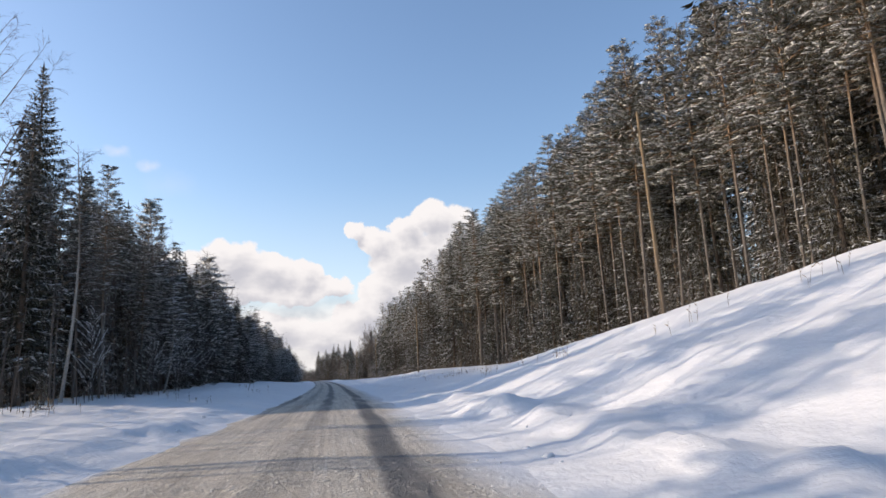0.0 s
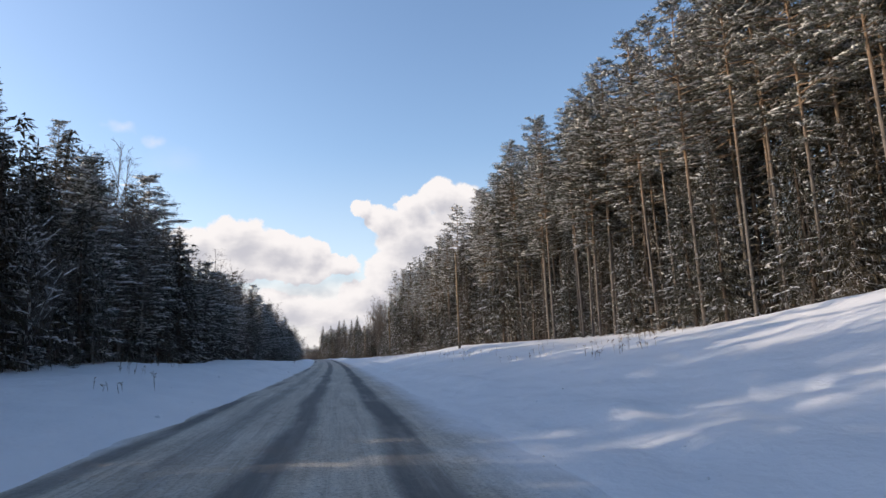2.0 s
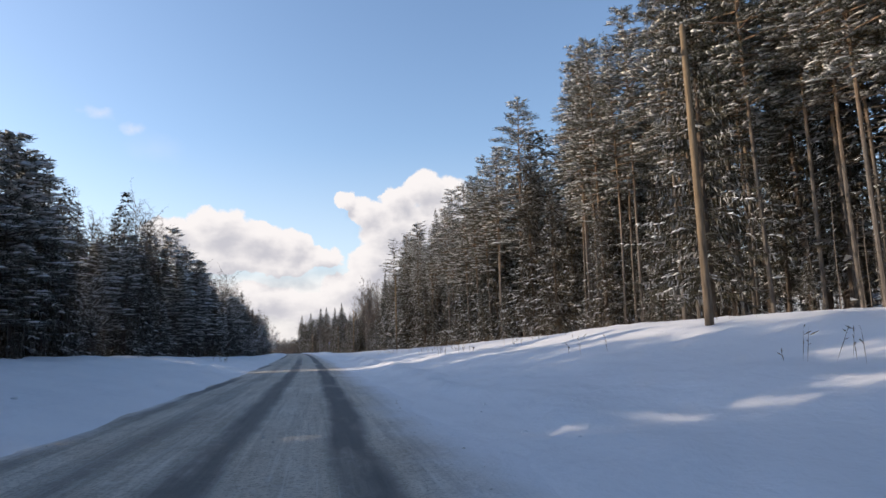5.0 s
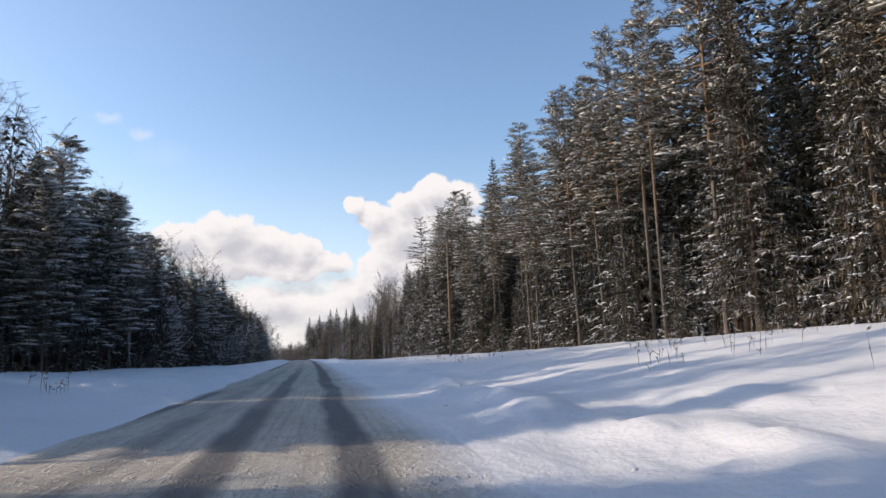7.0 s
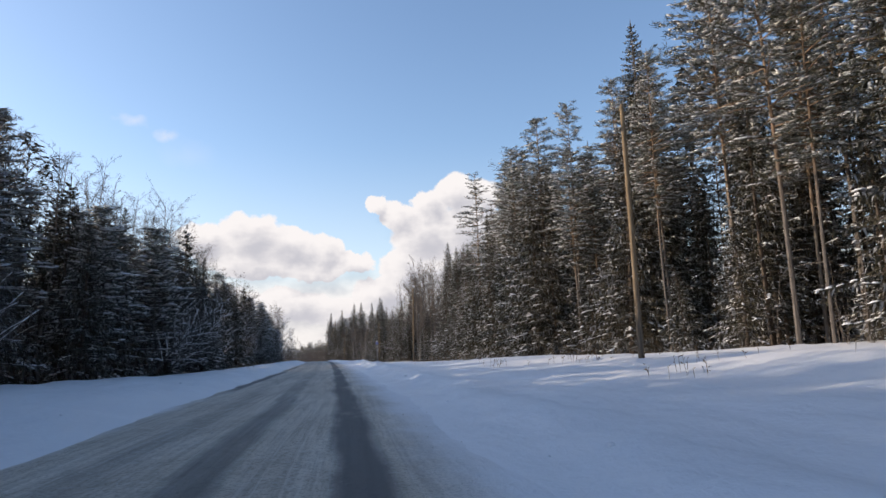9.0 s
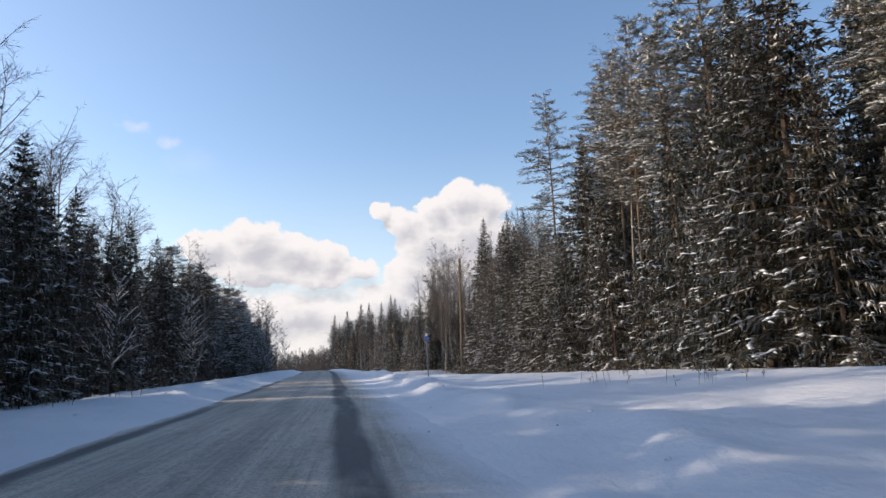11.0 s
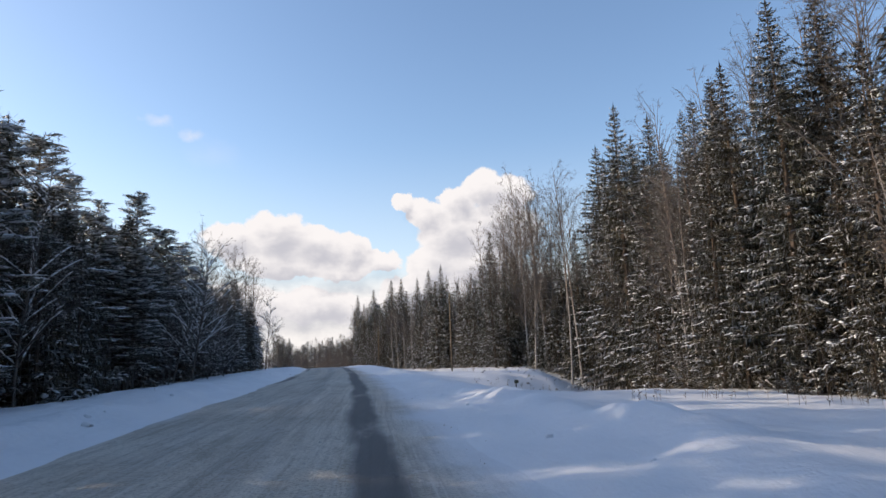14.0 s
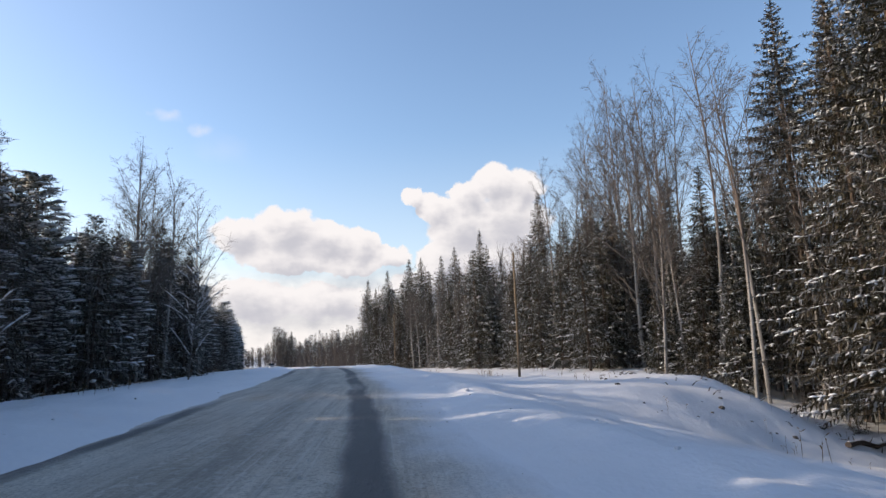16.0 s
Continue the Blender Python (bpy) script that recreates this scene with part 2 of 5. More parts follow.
def lattice(x, y, seed):
    """Smooth value noise on arrays, 0 to 1."""
    def h(i, j):
        s = np.sin(i * 127.1 + j * 311.7 + seed * 74.7) * 43758.5453
        return s - np.floor(s)
    i, j = np.floor(x), np.floor(y)
    u, v = x - i, y - j
    u, v = u * u * (3 - 2 * u), v * v * (3 - 2 * v)
    return (h(i, j) * (1 - u) + h(i + 1, j) * u) * (1 - v) + (h(i, j + 1) * (1 - u) + h(i + 1, j + 1) * u) * v


def fbm(x, y, seed, octaves=4):
    t, a, n = 0, 1.0, 0.0
    for k in range(octaves):
        t, n, a = t + a * lattice(x * 2 ** k, y * 2 ** k, seed + 9 * k), n + a, a * 0.5
    return t / n


# ---- lie of the land ----
ROAD_Y = (-400, 0, 25, 57, 90, 114, 146, 178, 206, 233, 256, 284, 311, 340, 371, 410, 450, 520, 700)
ROAD_X = (-6, -0.8, 0.05, 0.5, 0.55, 0.55, 0.1, -0.6, -1.35, -2.3, -3.05, -4.5, -6.6, -10.2, -16.0, -25.5, -36, -56, -130)
LEVEL_Y = (-400, 0, 33, 65, 97, 130, 162, 194, 225, 256, 290, 321, 371, 450, 700, 2600)
LEVEL_Z = (0, 0.02, -0.05, -0.15, -0.17, -0.11, -0.04, 0.04, 0.10, 0.08, 0.05, -0.05, -1.2, -2.7, -5, -6)


def road_x(y):
    fine = np.interp(np.asarray(y, float)[..., None] + np.linspace(-14, 14, 9), ROAD_Y, ROAD_X)
    return fine.mean(-1)


def road_z(y):
    fine = np.interp(np.asarray(y, float)[..., None] + np.linspace(-16, 16, 9), LEVEL_Y, LEVEL_Z)
    return fine.mean(-1)


# heights above the road, by distance from its middle (columns) along the way (rows)
RIGHT_D = (3.1, 5.6, 9.0, 15.0, 20.0, 26.0, 40.0)
RIGHT_Y = (-60, 20, 45, 70, 105, 150, 195, 235, 248, 258, 270, 281, 285.5, 290, 297, 304, 330, 420)
RIGHT_Z = (
    (0, 0.25, 1.7, 3.9, 5.3, 6.3, 7.5), (0, 0.25, 1.7, 3.8, 5.2, 6.2, 7.5), (0, 0.2, 0.9, 2.3, 3.5, 4.8, 6.5), (0, 0.15, 0.5, 1.3, 1.8, 2.4, 4.0),
    (0, 0.15, 0.9, 1.95, 2.1, 2.3, 3.5), (0, 0.15, 0.5, 1.1, 1.4, 1.6, 2.0), (0, 0.2, 0.3, 0.55, 0.5, 0.4, 0.4), (0, 0.15, 0.0, -0.25, -0.3, -0.4, -0.5),
    (0, 0.05, -0.55, -0.8, -0.9, -1.0, -1.2), (0, 0.05, -0.7, -0.9, -1.1, -1.4, -1.5), (0, 0.0, -0.95, -2.6, -3.5, -4.0, -3.4), (0, 0.0, -0.9, -2.4, -3.7, -4.4, -3.8),
    (0, 0.0, -0.7, -0.65, -1.5, -4.2, -4.0), (0, 0.0, -0.6, -0.5, -0.5, -3.4, -4.2), (0, 0.0, -0.6, -0.75, -0.55, -2.0, -4.2), (0, 0.05, -0.65, -1.1, -0.75, -0.7, -2.6), (0, 0.1, -0.6, -1.1, -0.9, -0.8, -1.0), (0, 0.2, -0.2, -0.5, -0.5, -0.5, -0.5))
LEFT_D = (3.4, 4.8, 6.2, 9.0, 12.5, 18.0, 40.0)
LEFT_Y = (-60, 20, 45, 70, 105, 140, 170, 200, 235, 270, 320, 420)
LEFT_Z = (
    (0, 0.2, 0.3, 0.6, 0.6, 0.6, 1.0), (0, 0.25, 0.35, 0.6, 0.55, 0.5, 1.0), (0, 0.3, 0.5, 0.9, 1.0, 0.9, 1.2), (0, 0.35, 0.7, 1.25, 1.5, 1.6, 1.6),
    (0, 0.35, 0.7, 1.2, 1.4, 1.5, 1.5), (0, 0.35, 0.6, 0.95, 1.0, 1.0, 1.4), (0, 0.3, 0.4, 0.5, 0.4, 0.3, 0.5), (0, 0.3, 0.35, 0.2, -0.1, -0.4, -0.6),
    (0, 0.3, 0.35, 0.1, -0.3, -0.7, -1.0), (0, 0.3, 0.35, 0.1, -0.3, -0.8, -1.0), (0, 0.3, 0.3, 0.1, -0.2, -0.5, -0.5), (0, 0.2, 0.2, 0.1, 0, 0, 0))


def table(dist, y, ds, ys, zs):
    zs = np.array(zs, float)
    cols = np.stack([np.interp(y, ys, zs[:, k]) for k in range(len(ds))], -1)
    i = np.clip(np.searchsorted(ds, dist) - 1, 0, len(ds) - 2)
    ds = np.array(ds)
    u = np.clip((dist - ds[i]) / (ds[i + 1] - ds[i]), 0, 1)
    u = u * 0.6 + 0.4 * u * u * (3 - 2 * u)
    a = np.take_along_axis(cols, i[..., None], -1)[..., 0]
    b = np.take_along_axis(cols, i[..., None] + 1, -1)[..., 0]
    return a + (b - a) * u


def ground_z(x, y):
    x, y = np.asarray(x, float), np.asarray(y, float)
    d = x - road_x(y)
    away = np.abs(d)
    side = sum(np.where(d > 0, table(np.maximum(away + k, 3.1), y, RIGHT_D, RIGHT_Y, RIGHT_Z), table(np.maximum(away + k, 3.4), y, LEFT_D, LEFT_Y, LEFT_Z))
               for k in (-0.9, -0.3, 0.3, 0.9)) / 4
    off = np.clip((away - 3.0) / 0.9, 0, 1)
    wide = np.clip((away - 4.5) / 6, 0, 1)
    # ploughed banks: broken lumps along both edges of the road
    bank_at = np.where(d > 0, 4.9, 4.5) + (fbm(y * 0.16, d * 0, 3, 3) - 0.5) * 1.6
    lumps = 0.22 + np.clip(fbm(y * 0.3, d * 0.3, 5, 2) * 1.9 - 0.7, 0, 1) + np.clip(fbm(y * 0.95, d * 1.1, 6, 3) * 2.4 - 1.0, 0, 0.9) * 0.6
    bank = np.exp(-((away - bank_at) / np.where(away < bank_at, 0.5, 0.9)) ** 2) * lumps * np.where(d > 0, 0.4, 0.24) * np.interp(y, (0, 24, 34, 100, 118, 128, 145, 190, 208, 240, 255, 275), (1, 1, 0.4, 0.4, 0.9, 0.9, 0.5, 0.5, 0.85, 0.85, 0.4, 0.4))
    drifts = (fbm(x * 0.22 + y * 0.05, y * 0.1, 11, 4) - 0.5) * 0.48 * wide + (fbm(x * 0.9, y * 0.55, 17, 3) - 0.5) * np.where(d > 0, 0.14, 0.24) * off
    small = (fbm(x * 2.6, y * 2.2, 23, 3) - 0.5) * 0.14 * off
    ss = np.clip((np.where(d > 0, 3.45, 3.7) - away + (fbm(y * 0.35, d * 0, 41, 4) - 0.5) * 1.2) / 1.5, 0, 1)
    flat = np.clip(1 - away / 60, 0.25, 1)
    return road_z(y) + side + (bank + drifts * flat + small) * (off > 0) - 0.1 * ss * ss * (3 - 2 * ss)


def grid_mesh(name, ds, ys, mat, height, follow):
    yy, dd = np.meshgrid(np.array(ys), np.array(ds), indexing="ij")
    xx = road_x(yy) * follow(np.abs(dd)) + dd
    zz = height(xx, yy, dd)
    n, k = yy.shape
    co = np.stack([xx, yy, zz], -1).reshape(-1, 3)
    idx = np.arange(n * k).reshape(n, k)
    quads = np.stack([idx[:-1, :-1], idx[:-1, 1:], idx[1:, 1:], idx[1:, :-1]], -1).reshape(-1, 4)
    me = bpy.data.meshes.new(name)
    me.from_pydata(co.tolist(), [], quads.tolist())
    me.materials.append(mat)
    me.shade_smooth()
    return me, dd.reshape(-1)


def steps(*runs):
    out = []
    for a, b, s in runs:
        out += list(np.arange(a, b - 1e-6, s))
    return out + [runs[-1][1]]


right_cols = steps((2.2, 9, 0.2), (9, 30, 0.6), (30, 70, 3), (70, 300, 30), (300, 1800, 300))
ground_cols = [-c for c in reversed(right_cols)] + [-1.5, 0, 1.5] + right_cols
ground_rows = steps((-400, -30, 30), (-30, 0, 1.0), (0, 275, 0.36), (275, 310, 0.6), (310, 460, 2), (460, 900, 20), (900, 2600, 200))
me, _ = grid_mesh("ground", ground_cols, ground_rows, SNOW, lambda x, y, d: ground_z(x, y), lambda a: np.clip(1.5 - a / 200, 0, 1))
tagged(new("ground", me), "snow-covered ground with drifts, banks and a shallow roadside hollow", "ground", kind="structure")

road_cols = steps((-4.0, 4.1, 0.3))
road_rows = steps((-300, -20, 10), (-20, 330, 1.0), (330, 700, 3))
me, lane = grid_mesh("road", road_cols, road_rows, ROAD,
                     lambda x, y, d: road_z(y) + 0.05 - 0.018 * np.abs(d) + 0.012 * (fbm(x * 1.3, y * 0.4, 31, 3) - 0.5), lambda a: a * 0 + 1)
me.attributes.new("lane", 'FLOAT', 'POINT').data.foreach_set("value", lane.astype(np.float32))
tagged(new("road", me), "two-lane asphalt road with packed grey snow and dark wheel tracks", "road", kind="structure")


# ---- trees ----
HEIGHT = {}


def bent(h, rnd, amount):
    ph, q = rnd.uniform(0, 6.28), rnd.uniform(0, 6.28)
    return lambda z: Vector((math.sin(z / h * 3.1 + ph) * amount - math.sin(ph) * amount, math.sin(z / h * 2.3 + q) * amount - math.sin(q) * amount, z))


def make_spruce(h, seed, reach=0.2, bare=0.05, snow=0.8, gap=0.36, fine=1.0):
    rnd = random.Random(seed)
    thing = new("spruce_tree")
    HEIGHT[thing.name] = h
    axis = bent(h, rnd, 0.12)
    trunk, crown, white = Geo(), Geo(), Geo()
    zs = [-0.5] + [h * k / 9 for k in range(1, 10)]
    trunk.tube([axis(z) for z in zs], [max(0.012, 0.0095 * h * (1 - max(z, 0) / h) ** 0.85 + 0.01) for z in zs], 7)
    z = h * bare + 0.2
    up = Vector((0, 0, 1))
    small = min(1.0, h / 8)
    while z < h * 0.985:
        rel = z / h
        length = reach * h * (1 - rel) ** 0.92 * (0.75 + 0.25 * min(1, rel / 0.15)) + 0.15 * small
        count = 6 if rel > 0.6 else 5
        turn = rnd.uniform(0, 6.28)
        for k in range(count):
            a = turn + 6.283 * k / count + rnd.uniform(-0.4, 0.4)
            ln = length * (rnd.uniform(0.7, 1.1) if rel > 0.6 else rnd.uniform(0.55, 1.18))
            rise = 0.35 * max(0, rel - 0.55) * 2 + 0.05
            sag = (0.45 - 0.38 * rel) * rnd.uniform(0.6, 1.35)
            out = Vector((math.cos(a), math.sin(a), 0))
            p0 = axis(z + rnd.uniform(-0.15, 0.15) * small)
            where = lambda s: p0 + out * (ln * s) + up * (ln * (rise * s - sag * s * s + 0.16 * s ** 4))
            if ln > 1.1 and fine < 1.5:
                trunk.tube([where(0), where(0.5), where(0.92)], [0.01 + 0.006 * ln, 0.007 + 0.003 * ln, 0.004], 3, False)
            elif fine < 1.5 or not k % 2:
                trunk.tube([where(0), where(0.92)], [0.014, 0.005], 3, False)
            n = max(4, int(ln / (0.13 * fine)))
            wide = 0.074 * (0.4 + 0.6 * small) * fine ** 0.7
            side = Vector((-out.y, out.x, 0))
            for i in range(n):
                s = 0.1 + 0.9 * (i + rnd.random() * 0.8) / n
                p = where(s)
                tw = (0.36 + 0.46 * (1 - s)) * min(1.0, 0.45 + ln * 0.3) * (0.35 + 0.65 * min(1.0, (1 - rel) * 3.5))
                for sg in (-1, 1):
                    w = out * rnd.uniform(0.35, 1.1) + side * sg * rnd.uniform(0.4, 1.0) - up * rnd.uniform(-0.12, 0.5)
                    crown.needle(p, p + w.normalized() * tw * rnd.uniform(0.6, 1.4), wide, up + out * rnd.uniform(-0.9, 0.9))
                w = out * rnd.uniform(-0.1, 0.5) + side * rnd.uniform(-0.5, 0.5) - up
                crown.needle(p, p + w.normalized() * tw * rnd.uniform(0.35, 0.9), wide * (1.15 if fine < 1.5 else 0.75), side + up * rnd.uniform(-0.5, 0.5))
            crown.needle(where(0.85), where(1.08), 0.1 * small, up)
            if rnd.random() < snow * 0.84:
                size = min(1.0, 0.28 + ln * 0.32)
                first = rnd.uniform(0.3, 0.9)
                last = min(1.05, first + rnd.uniform(0.12, 0.5))
                pieces = max(1, round(ln * (last - first) / 0.26))
                for q in range(pieces):       # snow lying along the bough
                    s = first + (last - first) * (q + rnd.uniform(0.3, 0.7)) / pieces
                    half = min(0.3, max(0.06, ln * (last - first) / pieces * 0.6)) * rnd.uniform(0.7, 1.15) * (0.5 + 0.5 * size)
                    off = side * rnd.uniform(-0.07, 0.07) * ln * (1.1 - s)
                    way = where(s + 0.06) - where(s - 0.06) + side * rnd.uniform(-0.05, 0.05) * ln
                    white.lump(where(s) + up * 0.025 * small + off, way, half, half * rnd.uniform(0.36, 0.7), half * rnd.uniform(0.2, 0.4), rnd)
                    if rnd.random() < 0.5:      # spilling onto a side twig
                        w = (out * 0.6 + side * rnd.choice((-1, 1)) * rnd.uniform(0.6, 1.1)).normalized()
                        white.lump(where(s) + w * half + off - up * 0.04, w - up * 0.4, half * 0.75, half * 0.32, half * 0.22, rnd)
        z += gap * rnd.uniform(0.75, 1.25) * (0.68 if rel > 0.6 else 1.0)
    crown.blade(axis(h * 0.97), axis(h) + up * 0.25 * small, 0.1, Vector((1, 0, 0)))
    part("trunk", trunk, SPRUCE_BARK, thing)
    part("crown", crown, SPRUCE_NEEDLE, thing)
    tagged(part("snow_load", white, SNOW, thing, "white snow lying on the branches", True), kind="stuff")
    return thing


def make_pine(h, seed, bare=0.5, spread=0.12, snow=0.5, lean=0.12, heavy=1.0):
    rnd = random.Random(seed)
    thing = new("pine_tree")
    HEIGHT[thing.name] = h
    axis = bent(h, rnd, lean)
    trunk, crown, white = Geo(), Geo(), Geo()
    zs = [-0.6] + [h * k / 11 for k in range(1, 11)] + [h * 0.985]
    trunk.tube([axis(z) for z in zs], [max(0.02, 0.0045 * h * (1 - max(z, 0) / h) ** 0.65 + 0.012) for z in zs], 8)
    up = Vector((0, 0, 1))
    # dead stubs below the crown
    for k in range(int(h)):
        z, a = h * rnd.uniform(0.12, bare + 0.05), rnd.uniform(0, 6.28)
        p, ln = axis(z), rnd.uniform(0.4, 1.6)
        q = p + Vector((math.cos(a), math.sin(a), rnd.uniform(-0.35, 0.15))) * ln
        trunk.tube([p, (p + q) * 0.5 + up * 0.05, q], [0.022, 0.014, 0.006], 3, False)
    z = h * bare
    while z < h * 0.97:
        rel = (z / h - bare) / (1 - bare)
        shape = (0.5 + 1.6 * rel) if rel < 0.28 else 0.95 * ((1 - rel) / 0.72) ** 0.8 + 0.07
        turn = rnd.uniform(0, 6.28)
        for k in range(rnd.choice((2, 3, 3, 4))):
            a = turn + k * 2.1 + rnd.uniform(-0.5, 0.5)
            ln = h * spread * shape * rnd.uniform(0.6, 1.3) + 0.22
            out = Vector((math.cos(a), math.sin(a), 0))
            side = Vector((-out.y, out.x, 0))
            rise, sag = rnd.uniform(-0.05, 0.25) + 0.5 * rel * rel, 0.3 * (1 - rel)
            p0 = axis(z)
            where = lambda s: p0 + out * ln * s + up * ln * (rise * s - sag * s * s)
            trunk.tube([where(0), where(0.5), where(0.9)], [0.02 + 0.012 * ln, 0.012 + 0.006 * ln, 0.008], 4, False)
            n = max(3, int(ln / 0.27))
            for i in range(n):
                s = 0.25 + 0.77 * (i + rnd.random() * 0.7) / n
                q = where(s) + side * rnd.uniform(-1, 1) * 0.32 * ln * (1.1 - s * 0.6) + up * rnd.uniform(-0.05, 0.1)
                way = (out + side * rnd.uniform(-0.8, 0.8) + up * rnd.uniform(0, 0.3)).normalized()
                for b in range(22):
                    w = way * rnd.uniform(0.1, 1) + Vector((rnd.uniform(-1, 1), rnd.uniform(-1, 1), rnd.uniform(-0.35, 0.5)))
                    c = q + Vector((rnd.uniform(-1, 1), rnd.uniform(-1, 1), rnd.uniform(-0.3, 0.3))) * 0.24
                    crown.needle(c, c + w.normalized() * rnd.uniform(0.16, 0.34), 0.045, Vector((rnd.uniform(-1, 1), rnd.uniform(-1, 1), 1)))
                if rnd.random() < snow:
                    size = rnd.uniform(0.5, 1.15) * heavy
                    for b in range(rnd.choice((1, 2, 2))):
                        c = q + Vector((rnd.uniform(-0.15, 0.15), rnd.uniform(-0.15, 0.15), 0.07))
                        white.lump(c, Vector((way.x + rnd.uniform(-0.3, 0.3), way.y, way.z * 0.3)), rnd.uniform(0.16, 0.42) * size, rnd.uniform(0.055, 0.12) * size, rnd.uniform(0.03, 0.065) * size, rnd)
        z += h * 0.019 * rnd.uniform(0.7, 1.4)
    part("trunk", trunk, PINE_BARK, thing)
    part("crown", crown, PINE_NEEDLE, thing)
    tagged(part("snow_load", white, SNOW, thing, "white snow lying on the needles", True), kind="stuff")
    return thing


def make_bare(h, seed, name="birch_tree", bark=None, snow=0.0, wide=0.16, start=0.35, lean=0.35, thick=0.006, climb=1.0):
    rnd = random.Random(seed)
    thing = new(name)
    HEIGHT[thing.name] = h
    axis = bent(h, rnd, lean)
    trunk, limbs, twigs, white = Geo(), Geo(), Geo(), Geo()
    zs = [-0.5] + [h * k / 9 for k in range(1, 10)]
    trunk.tube([axis(z) for z in zs], [max(0.008, thick * h * (1 - max(z, 0) / h) ** 0.9 + 0.008) for z in zs], 7)
    up = Vector((0, 0, 1))
    z = h * start
    while z < h * 0.97:
        rel = (z / h - start) / (1 - start)
        a = rnd.uniform(0, 6.28)
        ln = h * wide * (1.15 - 0.85 * rel) * rnd.uniform(0.6, 1.25)
        out = Vector((math.cos(a), math.sin(a), 0))
        rise = rnd.uniform(0.6, 1.3) * climb
        p0 = axis(z)
        where = lambda s: p0 + out * ln * s * (1 - 0.15 * s) + up * ln * (rise * s - 0.18 * s * s * s)
        limbs.tube([where(s) for s in (0, 0.35, 0.7, 1)], [0.012 + 0.007 * ln, 0.01 + 0.005 * ln, 0.008 + 0.002 * ln, 0.005], 4, False)
        if snow and rnd.random() < snow:
            for s in (0.1, 0.25, 0.4, 0.55, 0.7, 0.84):
                if rnd.random() < 0.88:
                    white.lump(where(s) + up * 0.015, where(s + 0.1) - where(s), ln * rnd.uniform(0.09, 0.14), 0.034, 0.055, rnd)
        for i in range(max(6, int(ln / 0.13))):
            s = rnd.uniform(0.2, 1)
            p = where(s)
            tl = rnd.uniform(0.4, 1.0) * (0.25 + 0.25 * ln)
            w = (out * rnd.uniform(0.1, 1) + Vector((rnd.uniform(-1, 1), rnd.uniform(-1, 1), rnd.uniform(0, 1.1)))).normalized()
            e = p + w * tl
            twigs.blade(p, e, 0.022, Vector((rnd.uniform(-1, 1), rnd.uniform(-1, 1), 0.3)))
            for j in range(6):
                q = p + w * tl * rnd.uniform(0.25, 0.95)
                ww = (w + Vector((rnd.uniform(-0.9, 0.9), rnd.uniform(-0.9, 0.9), rnd.uniform(-0.7, 0.6)))).normalized()
                twigs.blade(q, q + ww * tl * rnd.uniform(0.35, 0.85), 0.012, Vector((rnd.uniform(-1, 1), rnd.uniform(-1, 1), 0.3)))
        z += h * 0.022 * rnd.uniform(0.6, 1.4)
    part("trunk", trunk, bark or BIRCH_BARK, thing)
    tagged(part("branchwork", limbs, TWIG, thing), kind="stuff")
    tagged(part("twig_spray", twigs, TWIG, thing), kind="stuff")
    if snow:
        tagged(part("snow_load", white, SNOW, thing, "thin snow lines lying on the limbs", True), kind="stuff")
    return thing


SPRUCES = [make_spruce(15, 1, 0.235), make_spruce(13, 2, 0.25, 0.03), make_spruce(21, 3, 0.195, 0.08, 0.8, 0.38), make_spruce(9.5, 4, 0.26, 0.0, 0.85, 0.32), make_spruce(6, 5, 0.28, 0.0, 0.85, 0.28),
           make_spruce(18, 6, 0.205, 0.06, 0.8, 0.4)]
TALL = [SPRUCES[2]]
HIGH = [make_spruce(18, 7, 0.15, 0.3, 0.7, 0.4), make_spruce(16, 8, 0.17, 0.22, 0.7, 0.4)]
INNER = [make_spruce(15, 61, 0.21, 0.1, 1.1, 0.44, 1.8), make_spruce(20, 62, 0.175, 0.15, 1.0, 0.5, 1.9), make_spruce(9, 63, 0.22, 0.05, 1.1, 0.44, 1.7)]
PINES = [make_pine(24, 11, 0.42, snow=0.8), make_pine(24, 12, 0.5, 0.1, 0.8), make_pine(24, 13, 0.36, 0.12, 0.78), make_pine(24, 14, 0.45, 0.11, 0.78, 0.25)]
FULL = [make_pine(27, 15, 0.42, 0.125, 0.55, 0.15)]
YOUNG_PINES = [make_pine(15, 21, 0.16, 0.16, 0.8, 0.2, 1.35), make_pine(14, 22, 0.25, 0.15, 0.75, 0.3, 1.3), make_pine(10, 23, 0.14, 0.19, 0.8, 0.2, 1.4)]
BUSHY = [make_pine(15, 25, 0.07, 0.2, 0.5, 0.2, 2.0)]
BIRCHES = [make_bare(15, 31, climb=1.4), make_bare(16, 32, start=0.45, wide=0.14, climb=1.7), make_bare(11, 33, lean=0.7), make_bare(22, 34, start=0.42, wide=0.13, climb=1.9, thick=0.005), make_bare(24, 35, start=0.5, wide=0.12, lean=0.6, climb=1.8, thick=0.005)]
BROAD = [make_bare(17, 36, wide=0.24, start=0.22, lean=0.3, thick=0.007, climb=1.5)]
ALDERS = [make_bare(8, 41, "alder_tree", TWIG, 0.9, 0.3, 0.12, 0.3, 0.007), make_bare(9, 42, "alder_tree", TWIG, 0.9, 0.26, 0.15, 0.5, 0.006)]
SAPLINGS = [make_spruce(2.4, 51, 0.3, 0.0, 0.75, 0.2), make_spruce(3.2, 52, 0.26, 0.0, 0.75, 0.22)]
